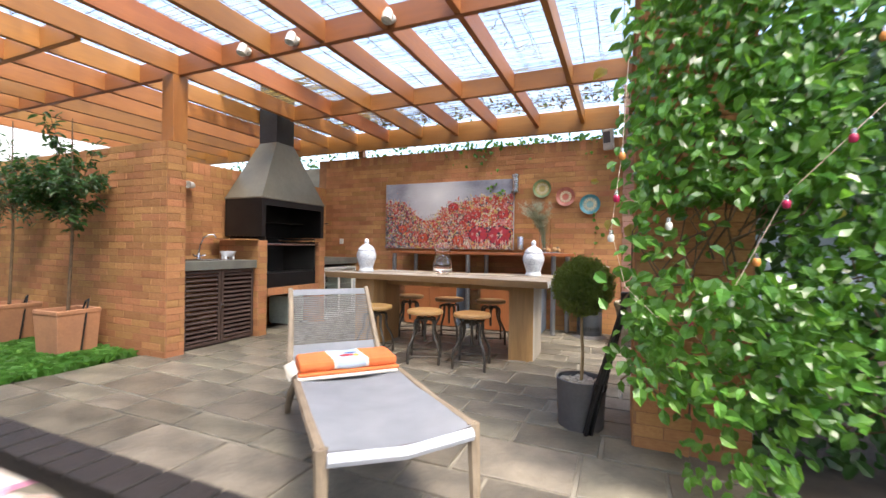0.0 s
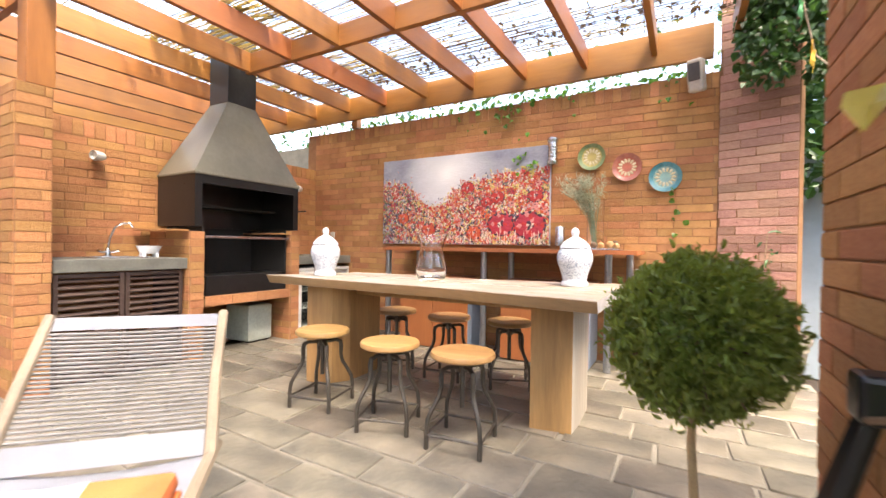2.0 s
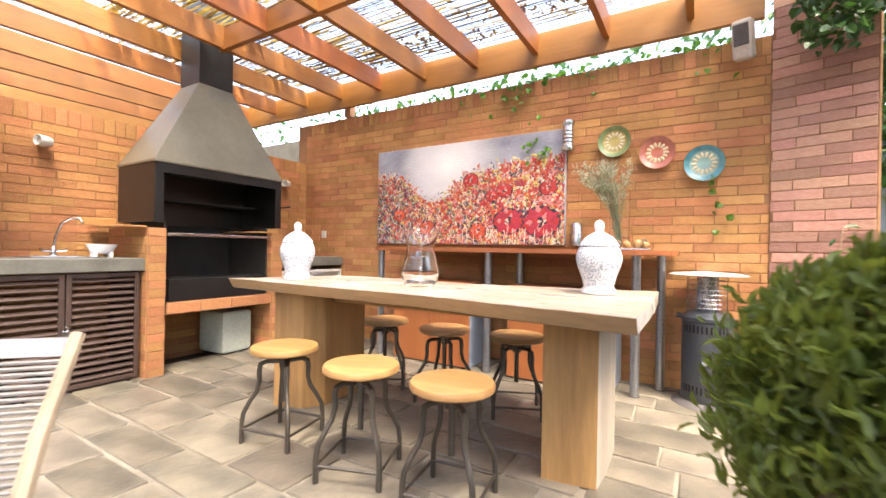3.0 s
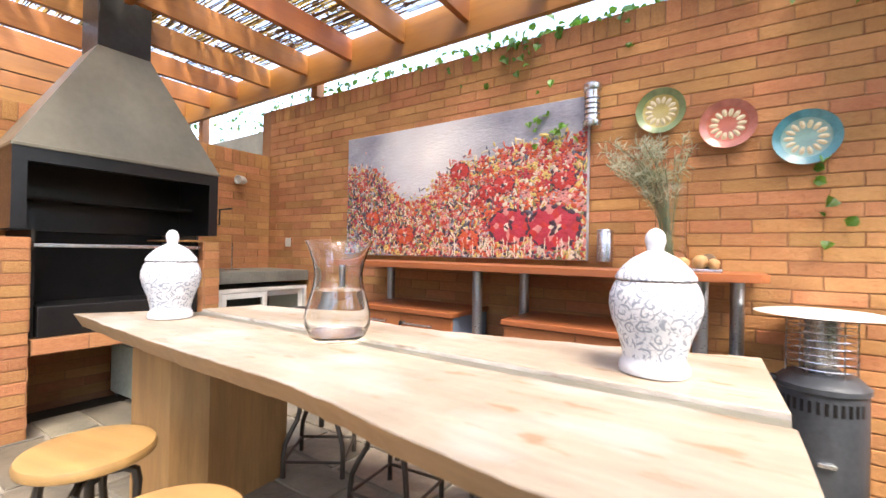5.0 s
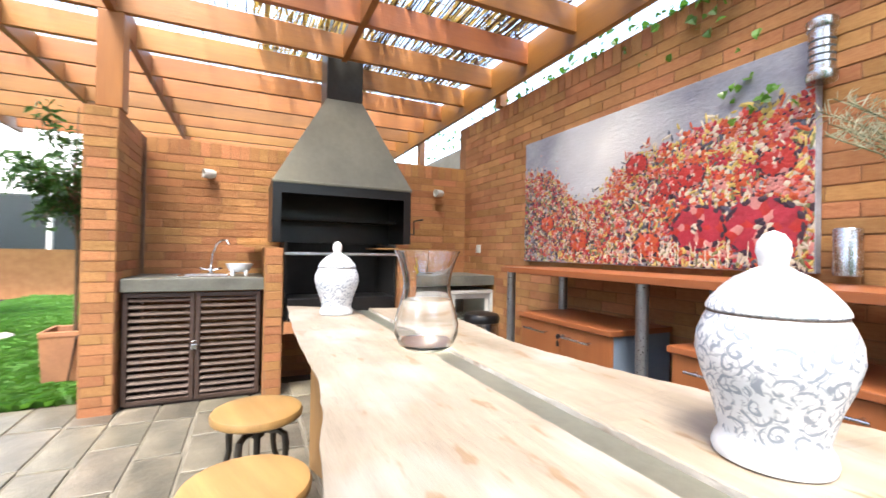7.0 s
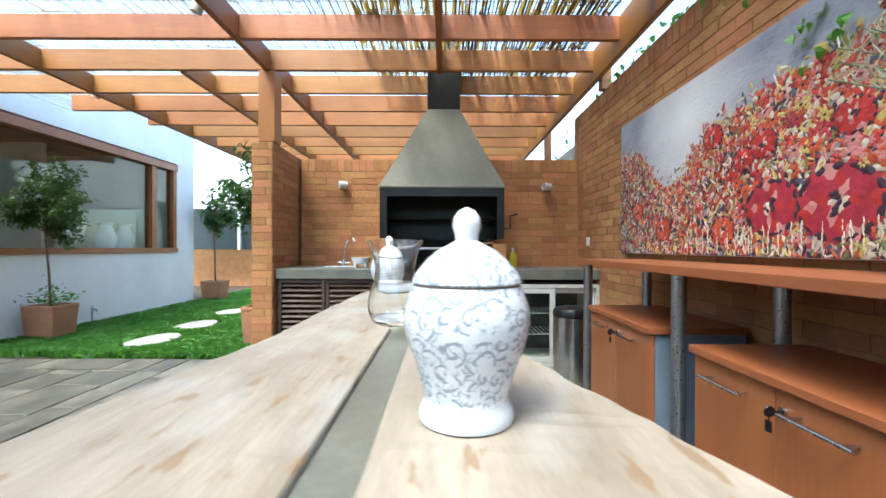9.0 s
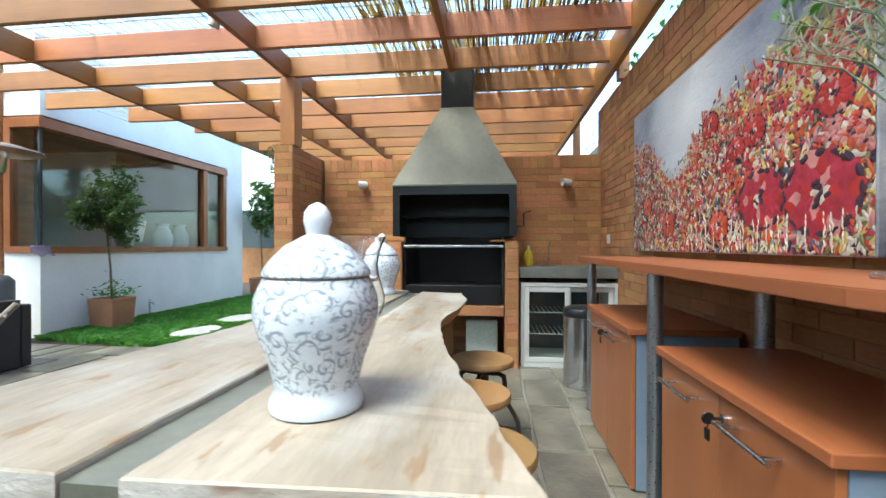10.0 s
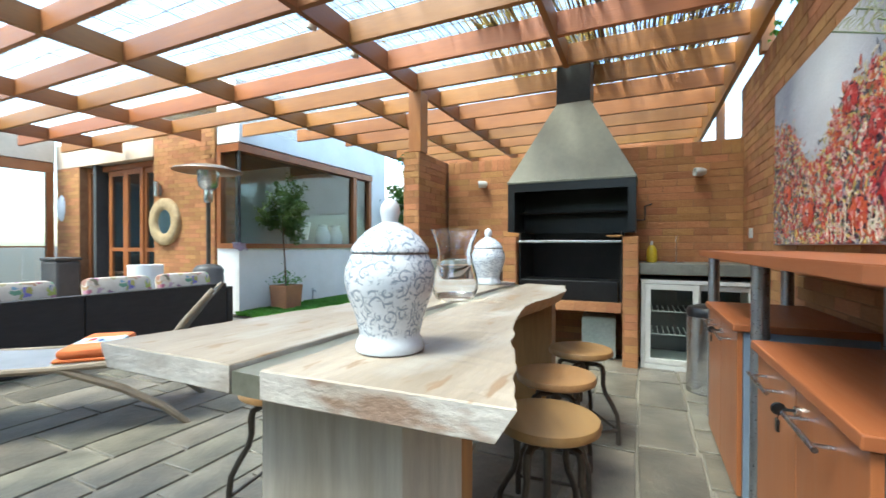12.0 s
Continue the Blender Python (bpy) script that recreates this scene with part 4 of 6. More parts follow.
roll = thing("towel_stand", pose(-4.2, 7.22, 0.92), "thin steel kitchen roll stand without paper", "stand")
part("base", lathe(bmesh.new(), [(0.07, 0), (0.07, 0.008)], 24), chrome_m, roll)
part("rod", tubed([(0, 0, 0.008), (0, 0, 0.24)], 0.006), chrome_m, roll)

# ---- table and what stands on it ----
table = thing("slab_table", pose(-1.7, 5.968, 0), "long table of two raw-edged pale wood slabs on block legs", "table")


def slab(edge_a, edge_b, seed):
    """A thick plank between two uneven edges, rows of (x, y)."""
    r = np.random.default_rng(seed)
    bm = bmesh.new()
    n = len(edge_a)
    top = [[None] * 5 for _ in range(n)]
    bot = [[None] * 5 for _ in range(n)]
    for i in range(n):
        for j in range(5):
            f = j / 4
            x = edge_a[i][0] * (1 - f) + edge_b[i][0] * f
            y = edge_a[i][1] * (1 - f) + edge_b[i][1] * f
            top[i][j] = bm.verts.new((x, y, 0.812 + r.normal(0, 0.0007)))
            u = 0.035 if j == 0 and seed == 1 else (-0.04 if j == 4 and seed == 2 else 0)
            bot[i][j] = bm.verts.new((x, y + u + (r.normal(0, 0.0012) if u else 0), 0.748))
    for i in range(n - 1):
        for j in range(4):
            bm.faces.new((top[i][j], top[i + 1][j], top[i + 1][j + 1], top[i][j + 1]))
            bm.faces.new((bot[i][j], bot[i][j + 1], bot[i + 1][j + 1], bot[i + 1][j]))
        for j in (0, 4):
            f = bm.faces.new((top[i][j], bot[i][j], bot[i + 1][j], top[i + 1][j]))
            f.material_index = 2 if (j, seed) in ((0, 1), (4, 2)) else 1
    for i in (0, n - 1):
        for j in range(4):
            f = bm.faces.new((top[i][j], top[i][j + 1], bot[i][j + 1], bot[i][j]))
            f.material_index = 1
    bmesh.ops.recalc_face_normals(bm, faces=bm.faces)
    sharp = [e for e in bm.edges if len(e.link_faces) == 2 and e.calc_face_angle() > 0.9 and abs(e.verts[0].co.z - e.verts[1].co.z) < 0.02]
    bmesh.ops.bevel(bm, geom=sharp, offset=0.003, segments=1, affect="EDGES")
    return bm


def spline(keys, x):
    xs = [k[0] for k in keys]
    i = max(0, min(len(keys) - 2, sum(1 for q in xs if q <= x) - 1))
    f = (x - xs[i]) / (xs[i + 1] - xs[i])
    f = max(0, min(1, f))
    f = f * f * (3 - 2 * f) * 0.6 + f * 0.4
    return keys[i][1] * (1 - f) + keys[i + 1][1] * f


S_EDGE = [(-2.93, 5.82), (-2.15, 5.785), (-1.71, 5.775), (-1.42, 5.778), (-1.2, 5.755), (-1.0, 5.72), (-0.73, 5.69), (-0.43, 5.66)]
N_EDGE = [(-2.93, 6.45), (-2.60, 6.525), (-2.3, 6.575), (-2.05, 6.565), (-1.64, 6.515), (-1.32, 6.555), (-1.15, 6.59), (-0.95, 6.645), (-0.8, 6.69), (-0.62, 6.735), (-0.52, 6.765), (-0.43, 6.79)]
ea, eb, ec, ed = [], [], [], []
for i in range(81):
    f = i / 80
    x = -2.93 + 2.50 * f
    w = 0.006 * noise.noise(Vector((x * 5, 0, 0))) + 0.003 * noise.noise(Vector((x * 19, 3, 0)))
    w2 = 0.008 * noise.noise(Vector((x * 5, 7, 0))) + 0.005 * noise.noise(Vector((x * 19, 9, 0)))
    ea.append((x + 1.7, spline(S_EDGE, x) + w - 6.0)), eb.append((x + 0.20 * (1 - f) + 1.7, 6.158 - 6.0))
    ec.append((x + 0.24 * (1 - f) + 1.7, 6.25 - 6.0)), ed.append((x + 0.30 * (1 - f) ** 3 - 0.02 * f ** 8 + 1.7, spline(N_EDGE, x + 0.30 * (1 - f) ** 3) + w2 - 6.0))
part("plank", slab(ea, eb, 1), [slab_m, edge_m, wane_m], table)
part("plank", slab(ec, ed, 2), [slab_m, edge_m, wane_m], table)
bm = bmesh.new()
q = [(eb[0][0], eb[0][1] + 0.003), (eb[-1][0] - 0.004, eb[-1][1] + 0.003), (ec[-1][0] - 0.004, ec[-1][1] - 0.003), (ec[0][0], ec[0][1] - 0.003)]
prism(bm, q, 0.748, 0.798)
part("joint_plate", bm, surf("greenish_steel", (0.30, 0.30, 0.24), (0.22, 0.22, 0.18), 4, 0.35, 0.6, 0.05), table, "grey-green steel strip between the slabs")
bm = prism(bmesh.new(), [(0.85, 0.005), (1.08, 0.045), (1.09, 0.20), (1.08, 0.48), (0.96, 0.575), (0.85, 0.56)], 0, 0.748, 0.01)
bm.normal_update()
# Faces turned to +x take the paler, greyer leg wood.
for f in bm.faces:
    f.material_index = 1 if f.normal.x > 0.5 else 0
part("leg", bm, [leg_m, pale_leg_m], table, "split block leg with cracks")
part("leg", prism(bmesh.new(), [(-0.88, -0.08), (-0.68, -0.02), (-0.61, 0.10), (-0.63, 0.49), (-0.86, 0.47)], 0, 0.748, 0.01), leg_m, table)
part("stretcher", boxed(-0.635, 0.829, 0.17, 0.24, 0.67, 0.748), leg_m, table)
URN = [(0.066, 0.0), (0.078, 0.003), (0.080, 0.012), (0.076, 0.026), (0.070, 0.036), (0.071, 0.047), (0.082, 0.09), (0.097, 0.13), (0.105, 0.165), (0.103, 0.192), (0.095, 0.214), (0.088, 0.228)]
LID = [(0.088, 0.229), (0.091, 0.232), (0.090, 0.238), (0.085, 0.247), (0.070, 0.266), (0.052, 0.283), (0.030, 0.295), (0.019, 0.301), (0.020, 0.310), (0.024, 0.325), (0.022, 0.340), (0.014, 0.352), (0.001, 0.358)]


def urn(x, y, turn, label):
    u = thing("ginger_jar", pose(x, y, 0.8125, 0, 0, turn) @ Matrix.Diagonal((1.065, 1.065, 1.05, 1)), label, "jar", "lidded jars on the table")
    part("body", lathe(bmesh.new(), URN, 48), ware_m, u, "", True)
    lid = part("lid", lathe(bmesh.new(), LID[:7], 48, None, False), ware_m, u, "", True)
    part("knob", lathe(bmesh.new(), LID[6:], 32, None, False), lid_m, lid, "plain white pointed knob", True)
    part("neck_ring", lathe(bmesh.new(), [(0.0890, 0.2255), (0.0885, 0.2292)], 48, None, False), surf("brown_glaze", (0.16, 0.12, 0.10), (0.11, 0.08, 0.07), 9, 0.4) if turn else bpy.data.materials["brown_glaze"], u)
    return u


urn(-0.695, 6.368, 20, "white lidded jar with printed grey-blue scrolls on the slab table")
urn(-2.512, 6.0, 0, "white lidded jar with grey scrolls at the table's far end")
jug = thing("hurricane_vase", pose(-1.63, 6.137, 0.8125) @ Matrix.Diagonal((1.05, 1.05, 1.05, 1)), "clear glass hurricane vase half full of water", "vase")
JUG = 1.08
OUT = [(0.001, 0.0), (0.062, 0.0), (0.082, 0.014), (0.096, 0.05), (0.097, 0.085), (0.086, 0.13), (0.074, 0.175), (0.070, 0.21), (0.076, 0.25), (0.088, 0.29), (0.100, 0.318)]
OUT = [(r * JUG, z) for r, z in OUT]
INN = [(r - 0.0035, z) for r, z in OUT[::-1][:-3]] + [(0.07 * JUG, 0.022), (0.001, 0.018)]
part("glass", lathe(bmesh.new(), OUT + INN, 40, None, False), clear_m, jug, "", True).visible_shadow = False
WAT = [(0.001, 0.0185), (0.069, 0.0225), (0.0775, 0.022), (0.0915, 0.05), (0.0925, 0.085), (0.0815, 0.13), (0.0735, 0.16), (0.001, 0.16)]
part("water", lathe(bmesh.new(), [(r * JUG - 0.0004 if r > 0.01 else r, z) for r, z in WAT], 40, None, False), water_m, jug, "clear water", True).visible_shadow = False


def stool(m, label):
    s = thing("stool", m, label, "stool", "stools round the table")
    part("seat", lathe(bmesh.new(), [(0.001, 0.465), (0.162, 0.465), (0.172, 0.472), (0.174, 0.485), (0.168, 0.498), (0.150, 0.503), (0.08, 0.499), (0.001, 0.498)], 40, None, False), stool_m, s, "round turned wooden seat", True)
    part("plate", lathe(bmesh.new(), [(0.06, 0.450), (0.06, 0.465)], 20), iron_m, s)
    part("spindle", lathe(bmesh.new(), [(0.014, 0.20), (0.014, 0.45)], 12), iron_m, s, "", True)
    part("hub", lathe(bmesh.new(), [(0.028, 0.39), (0.028, 0.43)], 16), iron_m, s, "", True)
    for k in range(4):
        a = radians(45 + 90 * k)
        c, d = math.cos(a), math.sin(a)
        pts = [(0.02, 0.415), (0.09, 0.420), (0.118, 0.408), (0.124, 0.375), (0.122, 0.32), (0.135, 0.27), (0.170, 0.215), (0.196, 0.165), (0.203, 0.11), (0.203, 0.0)]
        part("leg", tubed([(r * c, r * d, z) for r, z in pts], [0.011, 0.012, 0.014, 0.014, 0.012, 0.012, 0.012, 0.012, 0.012, 0.013], 8), iron_m, s, "", True)
        b = radians(135 + 90 * k)
        part("rung", tubed([(0.203 * c, 0.203 * d, 0.085), (0.203 * math.cos(b), 0.203 * math.sin(b), 0.085)], 0.0075, 6), iron_m, s, "", True)
    return s


first = stool(pose(-2.15, 5.625, 0, 0, 0, 12), "iron-legged stool with a pale round wooden seat")
for x, y, a in ((-1.57, 5.585, 20), (-1.10, 5.60, 8), (-2.275, 6.627, 35), (-1.73, 6.59, 5), (-1.235, 6.65, 25)):
    copy_thing(first, pose(x, y, 0, 0, 0, a))

# ---- lounger ----
FL, AX, WX = Vector((-0.735, 3.005, 0)), Vector((-0.73, 0.684, 0)).normalized(), Vector((0.684, 0.73, 0)).normalized()
lm = Matrix(((WX.x, AX.x, 0, FL.x), (WX.y, AX.y, 0, FL.y), (0, 0, 1, 0), (0, 0, 0, 1)))
lounger = thing("sun_lounger", lm, "weathered teak sun lounger with grey sling and cord back", "lounger")
W = 0.60
for x in (0.02, W - 0.02):
    part("side_rail", tubed([(x, 0.0, 0.42), (x, 0.35, 0.40), (x, 0.9, 0.39), (x, 1.44, 0.405)], [0.022, 0.02, 0.02, 0.02], 8), teak_m, lounger, "", True)
    part("front_leg", tubed([(x, 0.01, 0.435), (x, 0.0, 0.34), (x, -0.015, 0.17), (x, -0.02, 0.0)], [0.026, 0.024, 0.021, 0.018], 8), teak_m, lounger, "", True)
    part("rear_leg", tubed([(x, 0.90, 0.39), (x, 1.20, 0.25), (x, 1.40, 0.12), (x, 1.53, 0.0)], [0.02, 0.024, 0.022, 0.018], 8), teak_m, lounger, "", True)
    part("back_rail", tubed([(x, 1.36, 0.40), (x + (0.015 if x < 0.3 else -0.015), 1.50, 0.61), (x + (0.02 if x < 0.3 else -0.02), 1.655, 0.80)], [0.02, 0.018, 0.016], 8), teak_m, lounger, "", True)
part("front_bar", tubed([(0.02, 0.005, 0.39), (W - 0.02, 0.005, 0.39)], 0.017, 8), teak_m, lounger, "", True)
bm = bmesh.new()
rows = []
for i in range(25):
    y = -0.012 + 1.40 * i / 24
    row = []
    for j in range(9):
        x = 0.035 + (W - 0.07) * j / 8
        z = 0.432 - 0.03 * min(1, y / 0.6) - 0.022 * math.sin(math.pi * j / 8) + 0.003 * noise.noise(Vector((x * 6, y * 9, 0)))
        row.append(bm.verts.new((x, y, z)))
    rows.append(row)
for a, b in zip(rows, rows[1:]):
    for j in range(8):
        bm.faces.new((a[j], a[j + 1], b[j + 1], b[j]))
bmesh.ops.solidify(bm, geom=bm.faces[:], thickness=0.008)
part("sling", bm, sling_m, lounger, "light grey woven sling seat", True)
part("sling_edge", tubed([(0.035, -0.015, 0.405), (W / 2, -0.02, 0.385), (W - 0.035, -0.015, 0.405)], 0.024, 8), sling_m, lounger, "", True)


def back_pt(x, f):
    return (x, 1.37 + 0.28 * f, 0.405 + 0.39 * f)


for a, b in ((0.0, 0.16), (0.90, 1.0)):
    bm = bmesh.new()
    vs = [bm.verts.new(back_pt(x, f)) for x, f in ((0.04, a), (W - 0.04, a), (W - 0.04, b), (0.04, b))]
    bm.faces.new(vs)
    bmesh.ops.solidify(bm, geom=bm.faces[:], thickness=0.012)
    part("back_band", bm, sling_m, lounger)
for k in range(24):
    f = 0.185 + 0.69 * k / 23
    p0, p1 = back_pt(0.025, f), back_pt(W - 0.025, f)
    mid = (W / 2, p0[1] + 0.012, p0[2] - 0.006)
    part("cord", tubed([p0, mid, p1], 0.0052, 6), cord_m, lounger)
towel = thing("folded_towel", lm @ pose(0.30, 1.0, 0.398), "folded orange towel with a pale blue stripe on the lounger", "towel")


towel_bm = boxed(-0.27, 0.26, -0.12, 0.13, 0.036, 0.088, 0.022)
for cut in (-0.10, -0.085, 0.07, 0.085):
    bmesh.ops.bisect_plane(towel_bm, geom=towel_bm.verts[:] + towel_bm.edges[:] + towel_bm.faces[:], plane_co=(cut, 0, 0), plane_no=(1, 0.08, 0))
bmesh.ops.subdivide_edges(towel_bm, edges=[e for e in towel_bm.edges if e.calc_length() > 0.1], cuts=5, use_grid_fill=True)
for f in towel_bm.faces:
    c = f.calc_center_median()
    u = c.x + 0.08 * c.y
    f.material_index = 1 if -0.085 < u < 0.07 else (2 if -0.10 < u < 0.085 else 0)
for v in towel_bm.verts:
    v.co.z += 0.005 * noise.noise(v.co * 14)
part("upper_fold", towel_bm, [orange_m, paleblue_m, cream_cloth_m], towel, "", True)
part("lower_fold", boxed(-0.275, 0.265, -0.135, 0.13, 0.018, 0.036, 0.008), orange_m, towel)
part("white_fold", boxed(-0.28, 0.26, -0.14, 0.125, 0.0, 0.018, 0.008), cream_cloth_m, towel)
part("motif_red", lathe(bmesh.new(), [(0.03, 0), (0.001, 0.003)], 16, pose(-0.01, -0.03, 0.092) @ Matrix.Diagonal((1.4, 0.6, 1, 1)), False), surf("motif_red", (0.55, 0.03, 0.05), (0.45, 0.02, 0.04), 9, 0.9), towel)
part("motif_blue", lathe(bmesh.new(), [(0.024, 0), (0.001, 0.003)], 16, pose(0.02, 0.02, 0.092) @ Matrix.Diagonal((1.5, 0.45, 1, 1)), False), surf("motif_blue", (0.06, 0.10, 0.35), (0.05, 0.08, 0.28), 9, 0.9), towel)
part("motif_yellow", lathe(bmesh.new(), [(0.02, 0), (0.001, 0.003)], 16, pose(0.04, -0.04, 0.092) @ Matrix.Diagonal((0.8, 1.2, 1, 1)), False), surf("motif_yellow", (0.7, 0.5, 0.08), (0.6, 0.42, 0.06), 9, 0.9), towel)
fr = bmesh.new()
for k in range(16):
    tube(fr, [(-0.275, -0.12 + k * 0.016, 0.05), (-0.31 - 0.01 * (k % 3), -0.12 + k * 0.016, 0.025), (-0.315, -0.118 + k * 0.016, 0.004)], 0.004, 5)
part("fringe", fr, cream_cloth_m, towel, "cream knotted fringe")

# ---- plants and pots by the terrace ----
def blob_points(rng, c, rad, n, shell=0.6):
    """Points and outward ways in the outer part of an ellipsoid."""
    pts, nrm = [], []
    while len(pts) < n:
        d = Vector(rng.normal(0, 1, 3)).normalized()
        f = rng.uniform(shell, 1.0) * (1 + 0.10 * noise.noise(d * 2.5 + Vector(c)))
        pts.append((c[0] + d.x * rad[0] * f, c[1] + d.y * rad[1] * f, c[2] + d.z * rad[2] * f))
        nrm.append(tuple(d))
    return pts, nrm


rng = np.random.default_rng(31)
topi = thing("ball_topiary", pose(-0.06, 4.68, 0), "clipped ball topiary on a thin stem in a grey pot", "potted plant")
part("pot", lathe(bmesh.new(), [(0.125, 0.0), (0.135, 0.01), (0.148, 0.28), (0.150, 0.30), (0.138, 0.30), (0.132, 0.27), (0.001, 0.265)], 36, None, False), greypot_m, topi, "round dark grey pot", True)
bm = bmesh.new()
for k in range(150):
    a, r = rng.uniform(0, 6.28), 0.125 * math.sqrt(rng.random())
    bmesh.ops.create_icosphere(bm, subdivisions=1, radius=rng.uniform(0.009, 0.017), matrix=pose(r * math.cos(a), r * math.sin(a), 0.272 + rng.uniform(0, 0.012)) @ Matrix.Diagonal((1.2, 0.9, 0.7, 1)))
part("pebble_layer", bm, pebble_m, topi, "pale pebbles covering the soil", True)
part("stem", tubed([(0, 0, 0.26), (0.006, 0.004, 0.45), (-0.004, 0, 0.62), (0, 0, 0.85)], [0.011, 0.010, 0.009, 0.008], 8), trunk_m, topi, "", True)
bm = bmesh.new()
for k in range(70):
    d = Vector(rng.normal(0, 1, 3)).normalized()
    tube(bm, [(0, 0, 0.80), (d.x * 0.08, d.y * 0.08, 0.86 + d.z * 0.08), (d.x * 0.17, d.y * 0.17, 0.85 + d.z * 0.17)], 0.0022, 4, False)
part("twigs", bm, twig_m, topi)
p, q = [], []
while len(p) < 15000:
    d = Vector(rng.normal(0, 1, 3)).normalized()
    lump = 1 + 0.10 * noise.noise(d * 2.2) + 0.13 * noise.noise(d * 6.0 + Vector((3, 1, 2)))
    f = (0.55 + 0.45 * rng.random() ** 0.6) * lump * (1.14 if rng.random() < 0.03 else 1.0)
    p.append((d.x * 0.178 * f, d.y * 0.178 * f, 0.862 + d.z * 0.18 * f))
    q.append(tuple(Vector(rng.normal(0, 1, 3)).cross(d).normalized() + 0.35 * d))
leaf_mesh("crown", rng, p, q, 0.023, 0.0085, box_leaf_m, topi, "dense small yellow-green leaves in shaggy tufts", down=-0.9)

tri = thing("folded_tripod", pose(0.05, 4.52, 0), "folded black tripod leaning on the brick pier", "tripod")
for k, (dx, dy) in enumerate(((0, 0), (0.03, 0.02), (-0.01, 0.035))):
    top = (0.135, 0.0 + dy * 0.3, 0.80)
    leg = part("leg", tubed([(-0.07 + dx, dy, 0.0), (0.0 + dx * 0.7, dy * 0.7, 0.30)], [0.012, 0.014], 8), black_m, tri, "", True)
    part("upper_leg", tubed([(0.0 + dx * 0.7, dy * 0.7, 0.30), top], [0.018, 0.018], 8), black_m, leg, "", True)
    part("clamp", lathe(bmesh.new(), [(0.024, -0.02), (0.024, 0.02)], 12, pose(0.0 + dx * 0.7, dy * 0.7, 0.30, 0, 14, 0)), black_m, leg)
part("head", boxed(0.11, 0.17, -0.03, 0.04, 0.78, 0.86, 0.01), black_m, tri)

# climbing plant on the pier and the hedge behind it
climber = thing("climbing_plant", pose(0.47, 4.42, 0), "glossy green climbing plant covering the pier and hedge", "climber")
pts, nrm = [], []
while len(pts) < 7600:
    x, z = rng.uniform(-0.08, 3.0), rng.uniform(0.10, 3.3)
    gap = noise.noise(Vector((x * 2.2, z * 2.0, 4)))
    if x < 0.72:
        y = 3.62 + min(0.58, abs(rng.normal(0, 0.24)))
        if x < -0.06 + 0.344 * (y - 3.42) + 0.05 * gap or gap < (-0.30 if z < 1.75 else -0.6):
            continue
        if z < 0.50 and x < 0.36 + 0.2 * gap:
            continue
        if 0.98 < z < 1.42 and 0.22 < x < 0.75 and rng.random() < 0.72:
            continue
    else:
        if z < 0.48 + 0.20 * gap or gap < -0.42:
            continue
        y = 3.95 + 0.12 * gap - abs(rng.normal(0, 0.14)) + 0.10 * (x - 0.7)
    pts.append((x - 0.38, y - 4.2, z))
    nrm.append((-0.35, -1.0, 0.45))
while len(pts) < 8100:
    x, z, y = rng.uniform(0.12, 0.85), rng.uniform(0.45, 1.0), 3.60 + min(0.5, abs(rng.normal(0, 0.18)))
    if x < -0.15 + 0.344 * (y - 3.42) or (z < 0.5 and x < 0.2) or noise.noise(Vector((x * 4, z * 4, 9))) < -0.25:
        continue
    pts.append((x - 0.38, y - 4.2, z))
    nrm.append((-0.5, -0.9, 0.5))
while len(pts) < 10400:
    x, z, y = rng.uniform(-0.06, 0.9), 1.34 + 1.9 * rng.random() ** 1.3, 3.75 + min(0.5, abs(rng.normal(0, 0.22)))
    if x < 0.0 + 0.344 * (y - 3.42) + 0.10 * noise.noise(Vector((z * 3, y * 2, 5))):
        continue
    pts.append((x - 0.38, y - 4.2, z))
    nrm.append((-0.5, -0.9, 0.5))
leaf_mesh("leaves", rng, pts, nrm, 0.066, 0.040, ivy_m, climber, down=0.35)
# Leaves deep in the climber: their shade is put into a darker green.
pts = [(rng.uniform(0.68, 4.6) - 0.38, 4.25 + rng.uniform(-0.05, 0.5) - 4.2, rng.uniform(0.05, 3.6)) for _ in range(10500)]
leaf_mesh("inner_leaves", rng, pts, [(-0.2, -1, 0.3)] * len(pts), 0.085, 0.05, dark_leaf_m, climber, "inner leaves in a darker green, shade inside the climber painted in")
bm = bmesh.new()
for k in range(26):
    x, z = rng.uniform(0.0, 1.1), rng.uniform(0.2, 1.2)
    pp = [(x - 0.38, 0.03, z)]
    for s in range(6):
        x, z = x + rng.normal(0.02, 0.10), z + rng.uniform(0.02, 0.30)
        pp.append((max(x, 0.12) - 0.38, 0.03 - abs(rng.normal(0, 0.10)) - 0.05 * s, z))
    tube(bm, pp, [0.006, 0.005, 0.004, 0.004, 0.003, 0.003, 0.002], 5, False)
part("stem", bm, twig_m, climber, "bare tangled brown stems")
tips = [(rng.uniform(-0.05, 2.6) - 0.38, -0.16 + rng.normal(0, 0.06), rng.uniform(0.6, 3.0)) for _ in range(60)]
leaf_mesh("pale_leaves", rng, tips, [(-0.3, -1, 0.5)] * len(tips), 0.075, 0.045, leafy("young_leaf", (0.30, 0.33, 0.05), (0.42, 0.30, 0.06), 0.4), climber, "few yellowing leaves")
lights = thing("string_lights", pose(0.46, 3.88, 0.09), "string of small coloured lamps on a white wire in the climber", "string lights")
wire = [(1.05, 1.65), (0.67, 1.22), (0.50, 0.84), (0.36, 0.745), (0.24, 0.73), (0.12, 0.85), (0.06, 1.09), (0.10, 1.44), (0.12, 1.83)]
bm = bmesh.new()
